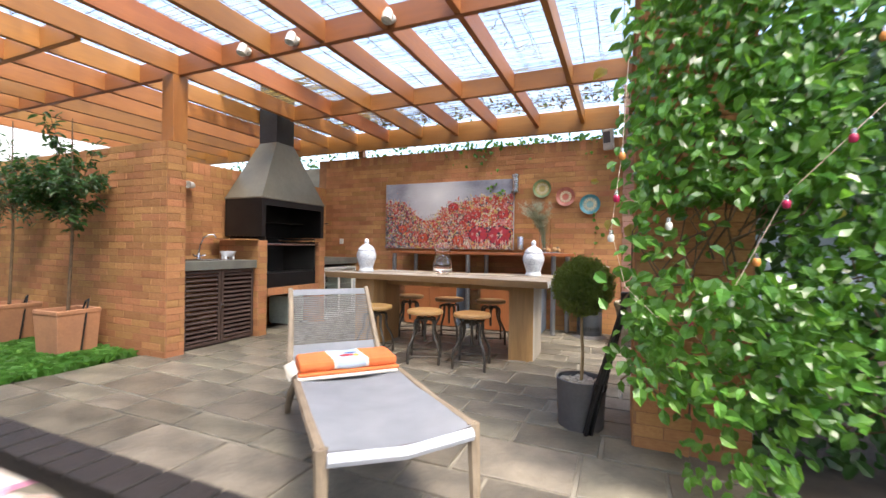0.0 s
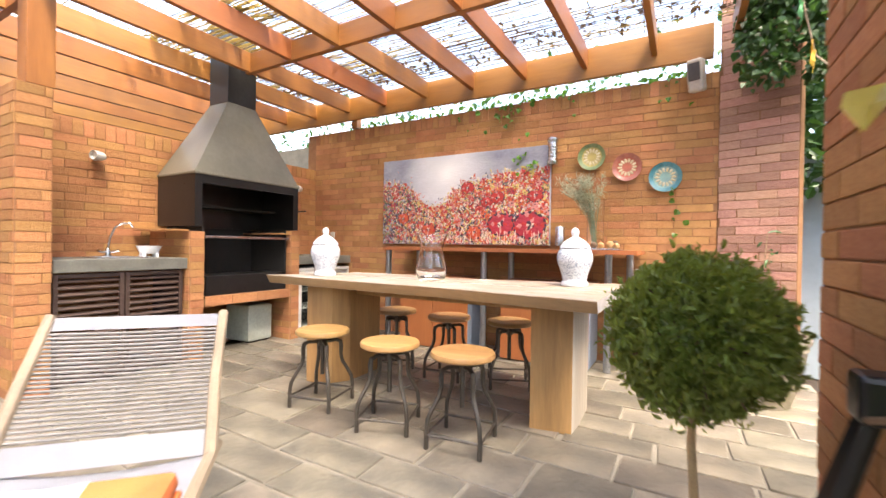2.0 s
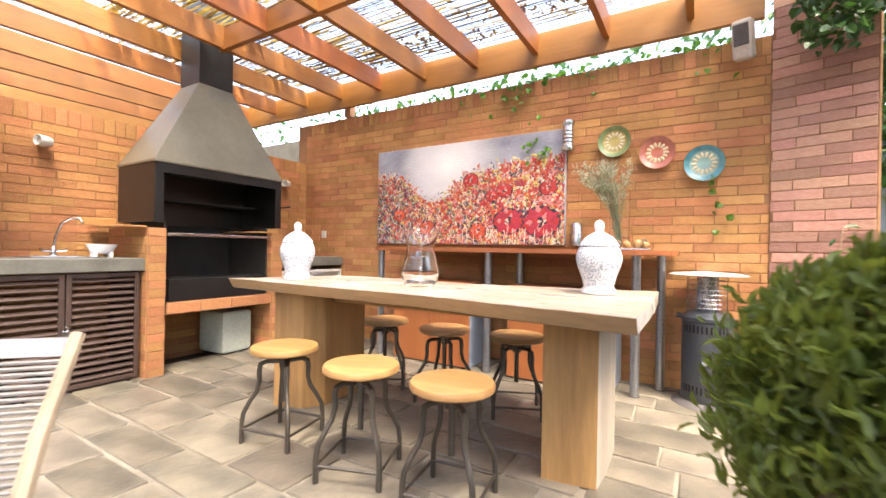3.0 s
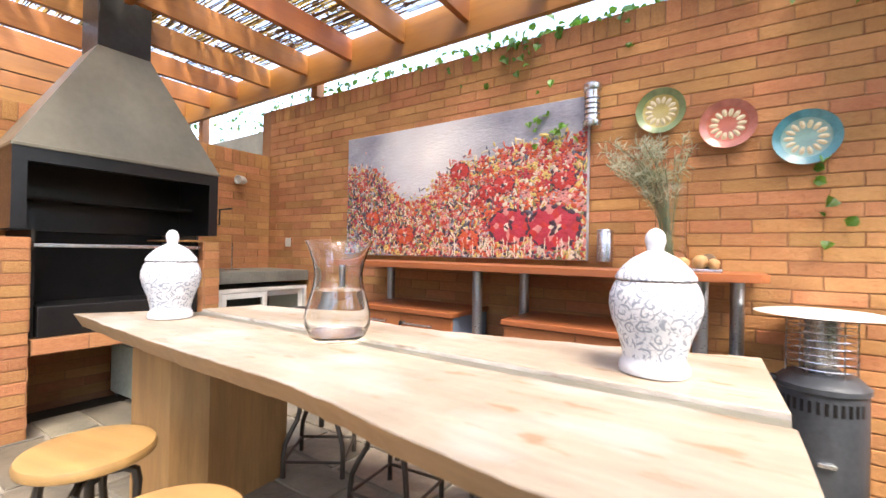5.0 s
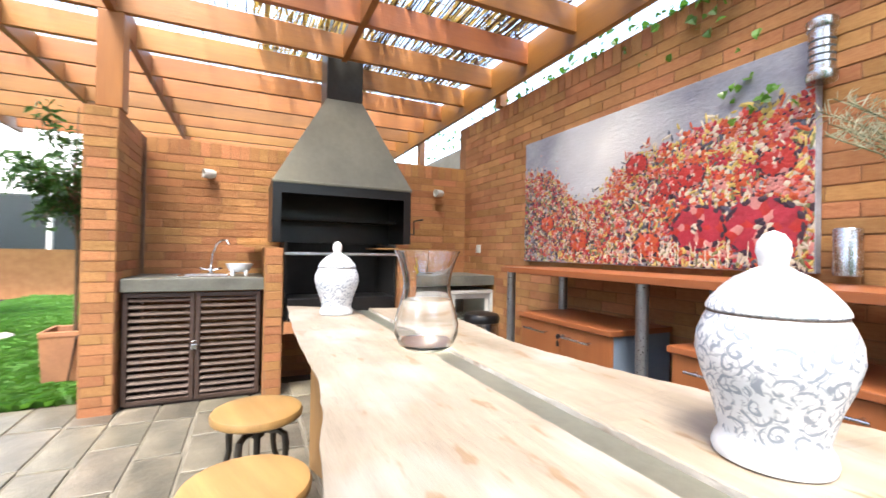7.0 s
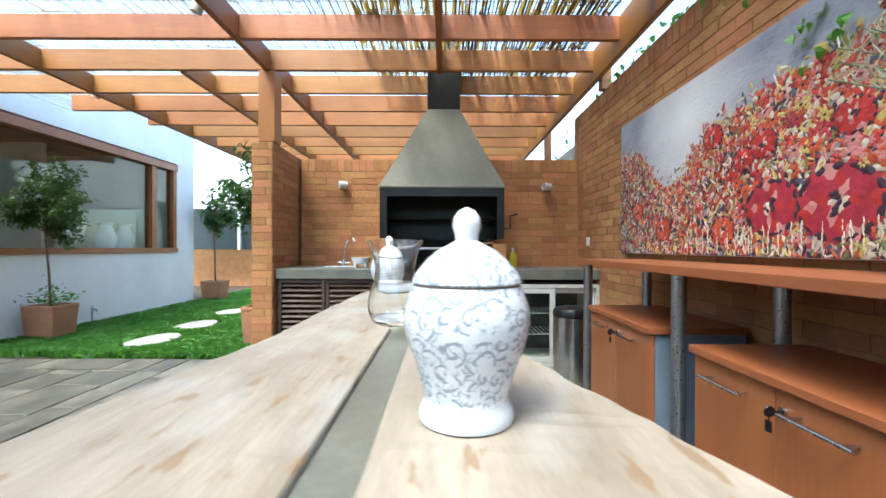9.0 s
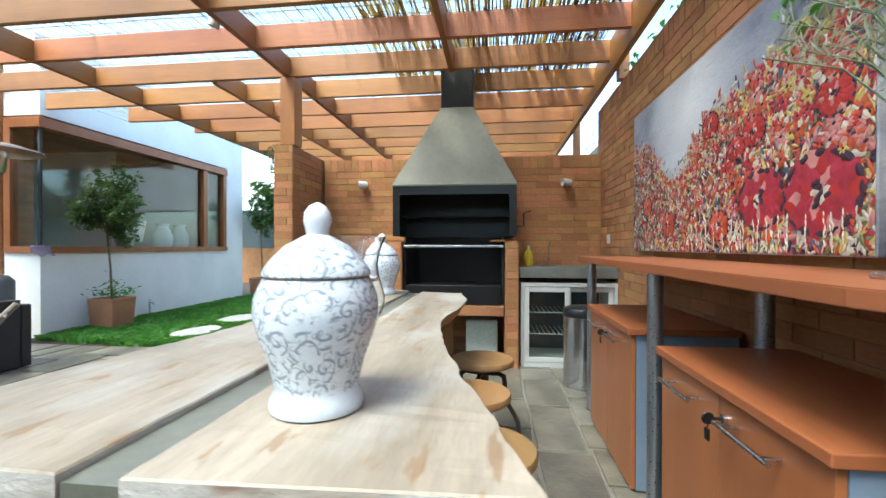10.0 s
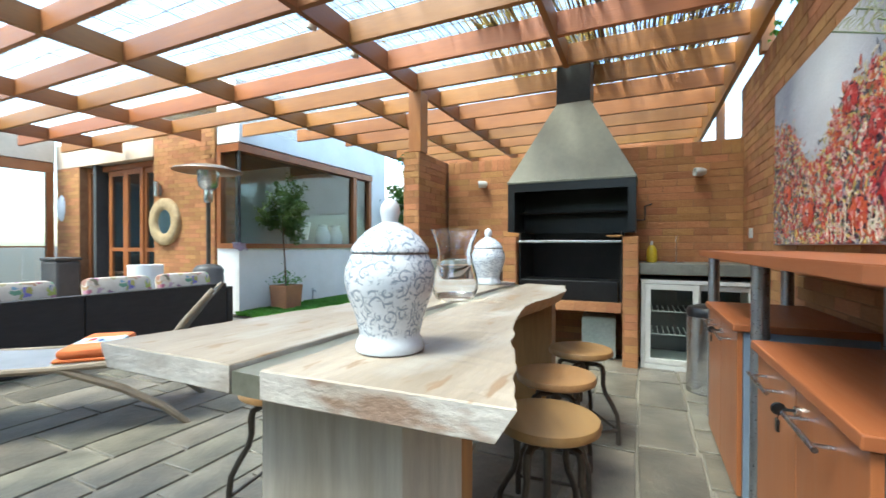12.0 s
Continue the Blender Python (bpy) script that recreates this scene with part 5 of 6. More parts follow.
tube(bm, [(x - 0.4, 0.0 + 0.01 * (k % 2), z) for k, (x, z) in enumerate(wire)], 0.0016, 5)
part("wire", bm, cream_m, lights)
BULBS = [surf("bulb_" + k, c, c, 9, 0.15, 0, 0) for k, c in (("crimson", (0.35, 0.02, 0.07)), ("amber", (0.55, 0.22, 0.06)), ("clear", (0.55, 0.56, 0.50)))]
for k, (x, z) in enumerate(((0.67, 1.22), (0.58, 1.0), (0.50, 0.84), (0.36, 0.74), (0.24, 0.725), (0.06, 1.09), (0.08, 1.26), (0.10, 1.44), (0.28, 1.14), (0.86, 1.45), (0.94, 1.8))):
    b = part("lamp", lathe(bmesh.new(), [(0.001, -0.050), (0.010, -0.048), (0.015, -0.036), (0.013, -0.022), (0.008, -0.016)], 14, pose(x - 0.4, -0.005, z), False), BULBS[k % 3], lights, "", True)
    part("socket", lathe(bmesh.new(), [(0.009, -0.018), (0.009, 0.002), (0.001, 0.004)], 12, pose(x - 0.4, -0.005, z), False), chrome_m, b)

heater = thing("gas_heater", pose(-0.21, 7.52, 0), "short dark grey gas patio heater with steel reflector", "heater")
part("base", lathe(bmesh.new(), [(0.21, 0), (0.21, 0.012), (0.18, 0.03), (0.155, 0.04)], 36), greypot_m, heater, "", True)
part("housing", lathe(bmesh.new(), [(0.148, 0.04), (0.15, 0.05), (0.15, 0.575), (0.158, 0.58), (0.158, 0.60), (0.15, 0.605), (0.12, 0.635), (0.09, 0.64)], 36), surf("anthracite_enamel", (0.075, 0.085, 0.10), (0.06, 0.068, 0.08), 5, 0.35, 0.4, 0.03), heater, "", True)
for row, z in ((12, 0.50), (12, 0.10)):
    for k in range(row):
        a = -2.6 + k * 0.17
        part("slot", boxed(-0.002, 0.003, -0.006, 0.006, z, z + 0.05, 0, pose(0.149 * math.cos(a), 0.149 * math.sin(a), 0, 0, 0, math.degrees(a))), black_m, heater)
part("handle", boxed(-0.03, 0.03, -0.165, -0.148, 0.30, 0.318, 0.004), chrome_m, heater)
part("knob", lathe(bmesh.new(), [(0.018, 0), (0.018, 0.03)], 14, pose(-0.15, -0.04, 0.60, 0, -90, 0)), black_m, heater)
part("burner", lathe(bmesh.new(), [(0.06, 0.64), (0.065, 0.65), (0.062, 0.86), (0.02, 0.875)], 24), chrome_m, heater, "", True)
for z in (0.665, 0.695, 0.725, 0.755, 0.785, 0.815, 0.845):
    part("guard_ring", tubed([(0.115 * math.cos(k * math.pi / 14), 0.115 * math.sin(k * math.pi / 14), z) for k in range(29)], 0.0025, 5), chrome_m, heater)
for k in range(6):
    part("guard_bar", tubed([(0.115 * math.cos(k * 1.047), 0.115 * math.sin(k * 1.047), 0.63), (0.115 * math.cos(k * 1.047), 0.115 * math.sin(k * 1.047), 0.885)], 0.003, 5), chrome_m, heater)
part("reflector", lathe(bmesh.new(), [(0.235, 0.885), (0.20, 0.893), (0.05, 0.905), (0.001, 0.907)], 40, None, False), surf("dull_aluminium", (0.70, 0.70, 0.69), (0.58, 0.58, 0.57), 9, 0.5, 0.4, 0.05, vary=0.15), heater, "", True)

bigpot = thing("stone_planter", pose(0.37, 7.25, 0) @ Matrix.Diagonal((0.8, 0.8, 0.97, 1)), "big mossy stone pot with a young shrub", "potted plant")
part("pot", lathe(bmesh.new(), [(0.20, 0.0), (0.23, 0.01), (0.28, 0.15), (0.325, 0.33), (0.335, 0.40), (0.35, 0.42), (0.345, 0.44), (0.365, 0.46), (0.37, 0.50), (0.355, 0.515), (0.325, 0.51), (0.315, 0.44), (0.001, 0.43)], 48, None, False), stonepot_m, bigpot, "weathered pale stone pot with moss", True)
part("soil", lathe(bmesh.new(), [(0.314, 0.435), (0.15, 0.45), (0.001, 0.455)], 30, None, False), soil_m, bigpot)
bm, tips = bmesh.new(), []
for a, h, s in ((0.3, 0.78, 0.06), (2.2, 0.52, 0.14), (4.0, 0.46, 0.17), (5.2, 0.62, 0.12), (1.2, 0.35, 0.2), (3.1, 0.30, 0.10)):
    e = (s * math.cos(a), s * math.sin(a), 0.44 + h)
    tube(bm, [(0, 0, 0.44), (e[0] * 0.4, e[1] * 0.4, 0.44 + h * 0.5), e], [0.008, 0.005, 0.003], 6, False)
    for k in range(9):
        f = 0.35 + 0.65 * k / 8
        tips.append((e[0] * f + rng.normal(0, 0.03), e[1] * f + rng.normal(0, 0.03), 0.44 + h * f))
part("stems", bm, trunk_m, bigpot)
leaf_mesh("leaves", rng, tips, [(-0.2, -0.5, 1)] * len(tips), 0.105, 0.042, dark_leaf_m, bigpot, down=0.1)
# ivy over the corner wall and trailing on the north wall
pts = [(0.25 + abs(rng.normal(0, 0.5)), 7.55 - 0.25 * rng.random(), 2.45 + rng.normal(0.35, 0.28)) for _ in range(1700)]
pts = [p for p in pts if p[2] > 2.25 + 0.2 * noise.noise(Vector((p[0] * 6, 0, 0)))]
leaf_mesh("ivy_top", rng, pts, [(-0.3, -1, 0.4)] * len(pts), 0.065, 0.055, dark_leaf_m, None, "dark ivy hanging over the corner wall", kind="stuff")["category"] = "ivy"
pts = []
for x in (-2.05, -1.75, -1.60, -1.12, -0.2):
    z = 2.58
    n_ = 3 + int(rng.integers(4, 14))
    for k in range(n_):
        pts.append((x + rng.normal(0, 0.10), 7.765, z - k * rng.uniform(0.01, 0.045)))
pts += [(-1.45 + rng.normal(0, 0.09), 7.715, 1.93 + rng.normal(0, 0.07)) for _ in range(16)] + [(-0.15 + rng.normal(0, 0.03), 7.765, z) for z in np.linspace(1.2, 1.6, 7)]
pts += [(rng.uniform(-3.9, 0.0), 7.82 + rng.uniform(-0.06, 0.1), 2.56 + rng.uniform(0, 0.03)) for _ in range(170)]
leaf_mesh("ivy_sprays", rng, pts, [(0, -1, 0.3)] * len(pts), 0.05, 0.045, ivy_m, None, "green ivy sprays trailing down the brick wall", kind="stuff")["category"] = "ivy"
bunting = thing("bunting", pose(0.45, 6.6, 2.2), "string of small cloth prayer flags in faded colours", "bunting")
bm = bmesh.new()
line = [Vector((-0.12, -0.3, 0.75)), Vector((0.0, 0.0, 0.30)), Vector((0.12, 0.25, 0.02)), Vector((0.35, 0.5, -0.10)), Vector((0.9, 0.8, 0.0))]
part("cord", tube(bm, line, 0.004, 5), cream_m, bunting)
for k, c in enumerate(((0.6, 0.05, 0.07), (0.15, 0.45, 0.2), (0.75, 0.52, 0.08), (0.72, 0.66, 0.25), (0.30, 0.17, 0.22))):
    f = 0.2 + k * 0.75
    i = min(3, int(f))
    a = line[i].lerp(line[i + 1], f - i)
    b = a + (line[i + 1] - line[i]).normalized() * 0.09
    bm = bmesh.new()
    vs = [[a.lerp(b, u / 4) + Vector((0.008 * math.sin(u * 2 + v), 0.012 * math.sin(v * 1.7), -0.14 * v / 4)) for u in range(5)] for v in range(5)]
    vv = [[bm.verts.new(q) for q in row] for row in vs]
    for u in range(4):
        for v in range(4):
            bm.faces.new((vv[u][v], vv[u][v + 1], vv[u + 1][v + 1], vv[u + 1][v]))
    bmesh.ops.solidify(bm, geom=bm.faces[:], thickness=0.002)
    part("flag", bm, surf("cloth_flag", c, tuple(v * 0.8 for v in c), 12, 0.9), bunting, "", True)

# beyond the corner: painted wall and dark hedges that close the place
fence_m = surf("grey_blue_paint", (0.40, 0.48, 0.53), (0.34, 0.42, 0.47), 2, 0.7, 0, 0.1, vary=0.1)
wall_core("wall_east_yard", 0.7, 3.6, 8.4, 8.6, -0.05, 2.1, "grey-blue painted yard wall", fence_m)
wall_core("wall_east", 5.2, 5.4, -3.6, 8.6, -0.05, 2.6, "rendered garden boundary wall", cream_m)


def hedge(name, x0, x1, y0, y1, z0, z1, n, nrm, label):
    pts = [(rng.uniform(x0, x1), rng.uniform(y0, y1), z0 + (z1 - z0) * rng.random() ** 0.8) for _ in range(n)]
    pts = [p for p in pts if p[2] < z1 - 0.35 * abs(noise.noise(Vector((p[0] * 1.7, p[1] * 1.7, 1))))]
    h = leaf_mesh(name, rng, pts, [nrm] * len(pts), 0.10, 0.06, dark_leaf_m, None, label, kind="stuff")
    h["category"] = "hedge"
    return h


hedge("hedge", 0.72, 3.8, 7.9, 8.35, 1.55, 3.7, 8000, (-0.3, -1, 0.3), "dark ivy hedge over the yard wall")
hedge("hedge", 4.2, 5.1, -3.5, 8.0, 0.0, 3.2, 6500, (-1, 0, 0.3), "dark garden hedge along the boundary")
hedge("tree_line", -9.0, 1.0, 8.5, 10.5, 2.2, 3.5, 1500, (0, -1, 0.3), "green trees beyond the brick wall")

# ---- planters by the garden wall ----
def square_pot(x, y, s, h, label, turn=0):
    p = thing("terracotta_planter", pose(x, y, -0.004, 0, 0, turn), label, "potted tree", "planters with small trees")
    bm = bmesh.new()
    b, t = s * 0.44, s * 0.5
    ring = lambda r, z: [bm.verts.new((u * r, v * r, z)) for u, v in ((-1, -1), (1, -1), (1, 1), (-1, 1))]
    rr = [ring(b, 0.0), ring(t, h * 0.9), ring(t * 1.02, h * 0.91), ring(t * 1.02, h), ring(t * 0.88, h), ring(t * 0.86, h * 0.86)]
    for u, v in zip(rr, rr[1:]):
        for k in range(4):
            bm.faces.new((u[k], u[(k + 1) % 4], v[(k + 1) % 4], v[k]))
    bm.faces.new(rr[0][::-1])
    bmesh.ops.bevel(bm, geom=[e for e in bm.edges], offset=0.006, segments=1, affect="EDGES")
    part("pot", bm, terracotta_m, p, "square weathered terracotta pot")
    part("soil", boxed(-t * 0.87, t * 0.87, -t * 0.87, t * 0.87, h * 0.8, h * 0.87), soil_m, p)
    return p


def small_tree(p, h0, top, crown, n, mat, length, width, seed, lean=0.04):
    r = np.random.default_rng(seed)
    trunk = [(0, 0, h0), (lean, 0.01, h0 + (top - h0) * 0.4), (lean * 1.6, -0.01, h0 + (top - h0) * 0.75), (lean, 0, top)]
    part("trunk", tubed(trunk, [0.016, 0.013, 0.010, 0.005], 8), twig_m, p, "", True)
    bm, pts, nr = bmesh.new(), [], []
    cx, cy, cz, rx, rz = crown
    for k in range(34):
        d = Vector(r.normal(0, 1, 3)).normalized()
        e = Vector((cx + d.x * rx * r.uniform(0.6, 1.1), cy + d.y * rx * 0.8 * r.uniform(0.6, 1.0), cz + d.z * rz * r.uniform(0.6, 1.15)))
        st = Vector((lean * 1.4, 0, cz - rz * r.uniform(0.1, 0.8)))
        mid = st.lerp(e, 0.55) + Vector((0, 0, 0.05))
        tube(bm, [st, mid, e], [0.005, 0.0035, 0.002], 5, False)
        for q in range(n // 34):
            f = r.uniform(0.35, 1.05)
            c = (st.lerp(mid, f / 0.55) if f < 0.55 else mid.lerp(e, (f - 0.55) / 0.45)) + Vector(r.normal(0, 0.028, 3))
            pts.append(c)
            nr.append((d.x * 0.3, d.y * 0.3 - 0.3, 0.8))
    part("branches", bm, twig_m, p)
    leaf_mesh("crown", r, pts, nr, length, width, mat, p, down=0.2)


t1 = square_pot(-4.80, 4.28, 0.37, 0.46, "dark-leaved small tree in a square terracotta pot by the brick wall", 3)
small_tree(t1, 0.38, 2.3, (0.0, -0.10, 1.72, 0.48, 0.62), 1500, dark_leaf_m, 0.085, 0.032, 41)
part("hose", tubed([(0.02, 0.1, 0.38), (0.06, 0.12, 0.52), (0.14, 0.1, 0.55), (0.19, 0.05, 0.40), (0.2, 0, 0.02)], 0.008, 6), black_m, t1, "thin black irrigation hose")
t2 = square_pot(-5.95, 4.30, 0.40, 0.44, "grey-green small tree in a square terracotta pot by the brick wall")
small_tree(t2, 0.36, 2.4, (0.0, -0.05, 1.80, 0.50, 0.58), 1300, olive_leaf_m, 0.07, 0.018, 42)
part("hose", tubed([(0.02, 0.1, 0.36), (0.06, 0.12, 0.50), (0.14, 0.1, 0.52), (0.2, 0.05, 0.36), (0.21, 0, 0.02)], 0.008, 6), black_m, t2, "thin black irrigation hose")
t3 = square_pot(-5.08, 1.58, 0.37, 0.42, "round-headed small tree in a terracotta pot by the white wall")
small_tree(t3, 0.34, 1.6, (0.0, 0.0, 1.68, 0.50, 0.56), 3000, mid_leaf_m, 0.075, 0.026, 43)
under = [(rng.normal(0, 0.13), rng.normal(0, 0.13), 0.42 + abs(rng.normal(0, 0.12))) for _ in range(110)]
leaf_mesh("undergrowth", rng, under, [(0, -0.2, 1)] * len(under), 0.07, 0.03, ivy_m, t3)
t4 = square_pot(-8.85, 1.55, 0.40, 0.42, "broad-leaved small tree in a terracotta pot by the white wall")
small_tree(t4, 0.34, 1.9, (0.0, 0.1, 1.85, 0.5, 0.6), 780, dark_leaf_m, 0.11, 0.055, 44)
t5 = square_pot(-7.1, 4.25, 0.4, 0.42, "leafy small tree in a terracotta pot by the garden wall")
small_tree(t5, 0.34, 2.3, (0.1, -0.1, 1.75, 0.5, 0.55), 620, olive_leaf_m, 0.08, 0.03, 45)

# ground cover
verts, faces = [], []
rg = np.random.default_rng(77)
N = 42000
gx = -12.4 + 8.25 * rg.random(N) ** 0.75
gy = rg.uniform(1.33, 4.55, N)
for k in range(N):
    x, y = gx[k], gy[k]
    if x > -4.16 - 0.03 * math.sin(y * 9) - 0.14 * max(0.0, 2.6 - y):
        continue
    if any((x - sx) ** 2 / 0.17 + (y - sy) ** 2 / 0.075 < 1 for sx, sy in ((-4.9, 2.96), (-5.86, 2.90), (-7.07, 2.80))):
        continue
    h = 0.03 + 0.035 * (0.5 + 0.5 * noise.noise(Vector((x * 3, y * 3, 0)))) + 0.02 * rg.random()
    s = 0.016 + 0.012 * rg.random()
    a = rg.uniform(0, 6.28)
    c, d = math.cos(a) * s, math.sin(a) * s
    lx, ly = rg.normal(0, 0.025), rg.normal(0, 0.025)
    b = len(verts)
    verts += [(x - c, y - d, -0.004), (x + c, y + d, -0.004), (x + lx + c * 1.3, y + ly + d * 1.3, h), (x + lx - c * 1.3, y + ly - d * 1.3, h * 0.9)]
    faces.append((b, b + 1, b + 2, b + 3))
tagged(raw("grass", verts, faces, grass_m), "low bright green ground cover", "grass", kind="stuff")
step_m = surf("pale_stepping_stone", (0.42, 0.40, 0.36), (0.34, 0.32, 0.29), 5, 0.85, 0, 0.4)
for k, (sx, sy) in enumerate(((-4.9, 2.96), (-5.86, 2.90), (-7.07, 2.80))):
    r = np.random.default_rng(90 + k)
    out = [(sx + 0.38 * math.cos(a) * r.uniform(0.85, 1.05), sy + 0.25 * math.sin(a) * r.uniform(0.85, 1.05)) for a in np.linspace(0, 6.28, 14)[:-1]]
    tagged(part("stepping_stone", prism(bmesh.new(), out, -0.004, 0.04, 0.006), step_m), "flat pale stepping stone in the ground cover", "stone", "stepping stones")
tagged(part("drain_cover", boxed(-4.10, -3.74, 2.78, 3.30, 0.012, 0.018, 0.002), slate_m), "square grey drain cover in the terrace", "drain cover")

# ---- house ----
house = thing("house", pose(-4.4, 1.3, 0), "white rendered house with timber windows and brick piers", "house")


def hp(name, bm, mat, label="", parent=None):
    bmesh.ops.translate(bm, verts=bm.verts, vec=(5.1, -0.95, 0))
    return part(name, bm, mat, parent or house, label)


hp("wall", boxed(-9.2, -5.1, 0.75, 0.95, -0.05, 1.05), plaster_m, "white rendered wall under the window")
hp("wall", boxed(-5.3, -5.1, 0.452, 0.749, -0.05, 1.05), plaster_m)
hp("wall", boxed(-9.2, -8.66, 0.75, 0.95, 1.051, 2.679), plaster_m)
hp("wall", boxed(-9.2, -5.1, 0.70, 0.95, 2.68, 3.5), plaster_m, "white rendered wall above the window")
hp("wall", boxed(-5.3, -5.1, 0.452, 0.699, 2.681, 3.5), plaster_m)
hp("wall", boxed(-9.2, -9.0, -3.0, 0.749, -0.05, 3.5), plaster_m)
win = hp("window", boxed(-8.65, -5.07, 0.74, 0.98, 1.02, 1.10, 0.004), frame_m, "long corner window with timber frame")
for a in ((-8.65, -5.07, 0.80, 0.975, 2.53, 2.65), (-8.10, -7.98, 0.82, 0.95, 1.10, 2.55), (-8.65, -8.56, 0.82, 0.95, 1.10, 2.55), (-5.17, -5.07, 0.48, 0.80, 2.53, 2.65), (-5.17, -5.07, 0.48, 0.74, 1.02, 1.10), (-5.17, -5.07, 0.48, 0.57, 1.10, 2.53)):
    hp("frame", boxed(*a, 0.004), frame_m, "", win)
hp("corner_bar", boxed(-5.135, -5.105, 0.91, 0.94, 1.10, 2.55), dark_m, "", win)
for a in ((-7.98, -5.14, 0.87, 0.88, 1.10, 2.55), (-8.56, -8.10, 0.87, 0.88, 1.10, 2.55), (-5.125, -5.115, 0.57, 0.90, 1.10, 2.55)):
    hp("pane", boxed(*a), pane_m, "", win).visible_shadow = False
# Room floor, wall and ceiling are coloured dark to stand for an unlit room.
hp("room_floor", boxed(-9.0, -5.3, -3.0, 0.74, 0.5, 0.55), louvre_m)
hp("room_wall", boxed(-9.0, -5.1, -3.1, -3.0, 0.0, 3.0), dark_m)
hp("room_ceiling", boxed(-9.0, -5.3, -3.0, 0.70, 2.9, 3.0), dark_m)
hp("roof", boxed(-9.3, -5.0, -3.2, 1.0, 3.5, 3.62), plaster_m)
for x in (-6.75, -7.15):
    v = thing("glass_jar", pose(x, 0.90, 1.06), "pale ribbed glass jar inside the window", "jar", "jars inside the window")
    part("body", lathe(bmesh.new(), [(0.10, 0), (0.15, 0.08), (0.16, 0.22), (0.10, 0.36), (0.09, 0.40), (0.11, 0.44)], 20), lid_m, v, "", True)
ledge = tagged(part("window_ledge", boxed(-7.95, -4.65, 0.65, 1.08, 1.02, 1.055), plaster_m), "white inside ledge behind the window", "ledge")
shade = thing("table_lamp", pose(-6.15, 0.85, 1.056), "pale table lamp inside the window", "lamp")
part("base", lathe(bmesh.new(), [(0.07, 0), (0.08, 0.02), (0.03, 0.06), (0.025, 0.12)], 18), lid_m, shade, "", True)
part("shade", lathe(bmesh.new(), [(0.15, 0.12), (0.21, 0.46)], 24, None, False), cream_cloth_m, shade, "", True)
redc = thing("red_armchair", pose(-5.05, 0.35, 0.55), "red upholstered chair inside the house", "chair")
red_m = surf("red_fabric", (0.35, 0.02, 0.03), (0.25, 0.015, 0.02), 6, 0.8)
part("seat", boxed(-0.3, 0.3, -0.3, 0.3, 0.3, 0.45, 0.04), red_m, redc)
part("backrest", boxed(-0.3, 0.3, -0.42, -0.28, 0.3, 1.15, 0.05), red_m, redc)
for x in (-0.25, 0.25):
    for y in (-0.3, 0.25):
        part("leg", boxed(x - 0.02, x + 0.02, y - 0.02, y + 0.02, 0, 0.3), leg_m, redc)

# door side of the house
pier1 = hp("pier", boxed(-5.45, -5.072, -1.13, 0.44, -0.05, 3.02), mortar_m, "brick pier with the round mirror")
pier2 = hp("pier", boxed(-5.45, -5.072, -4.39, -3.52, -0.05, 2.75), mortar_m, "brick pier with a wall lamp")
hp("lintel", boxed(-5.45, -5.06, -4.39, -1.132, 2.62, 3.1), cream_m, "cream rendered band over the garden door")
hp("cap", boxed(-5.5, -5.02, -1.17, 0.48, 3.02, 3.10), mortar_m)
door = thing("garden_door", pose(-4.57, -1.975, 0) @ Matrix.Diagonal((1, 1.17, 1, 1)), "timber garden door with glass panes, half open", "door")
for a in ((-0.06, 0.06, -1.02, -0.94, 0, 2.6), (-0.06, 0.06, 0.94, 1.02, 0, 2.6), (-0.06, 0.06, -0.94, 0.94, 2.50, 2.6)):
    part("frame", boxed(*a, 0.004), frame_m, door)
for y0, x in ((-0.45, 0.0), (0.05, 0.03), (0.5, 0.0)):
    bm = bmesh.new()
    for a in ((y0, y0 + 0.08, 0.0, 2.5), (y0 + 0.40, y0 + 0.48, 0.0, 2.5), (y0 + 0.08, y0 + 0.40, 0.0, 0.2), (y0 + 0.08, y0 + 0.40, 2.40, 2.5), (y0 + 0.08, y0 + 0.40, 0.95, 1.02)):
        box(bm, x - 0.025, x + 0.025, *a, 0.003)
    leaf = part("leaf", bm, frame_m, door)
    part("pane", boxed(x - 0.004, x + 0.004, y0 + 0.08, y0 + 0.40, 0.2, 2.40), pane_m, leaf).visible_shadow = False
part("curtain", boxed(-0.12, -0.08, -0.93, -0.75, 0.02, 2.45, 0.02), greypot_m, door, "grey curtain edge")
hp("hall_wall", boxed(-8.0, -7.9, -4.4, -0.9, -0.05, 3.0), plaster_m)
hp("hall_ceiling", boxed(-8.0, -5.45, -4.4, -0.9, 3.0, 3.1), plaster_m)
hp("hall_floor", boxed(-8.0, -5.1, -4.4, -0.9, -0.05, 0.0), leg_m)
# glazed south side
glz = thing("glazed_doors", pose(-1.28, -4.10, 0), "wide timber-framed glass doors of the living room", "door")
for a in ((-3.05, -2.93, 0, 2.55), (-1.45, -1.37, 0, 2.55), (0.15, 0.23, 0, 2.55), (1.75, 1.83, 0, 2.55), (3.35, 3.45, 0, 2.55)):
    part("stile", boxed(a[0], a[1], -0.05, 0.05, a[2], a[3], 0.004), frame_m, glz)
part("head", boxed(-3.05, 3.45, -0.06, 0.06, 2.55, 2.75, 0.004), frame_m, glz)
part("rail", boxed(-2.93, 3.35, -0.03, 0.03, 1.02, 1.05, 0.003), frame_m, glz)
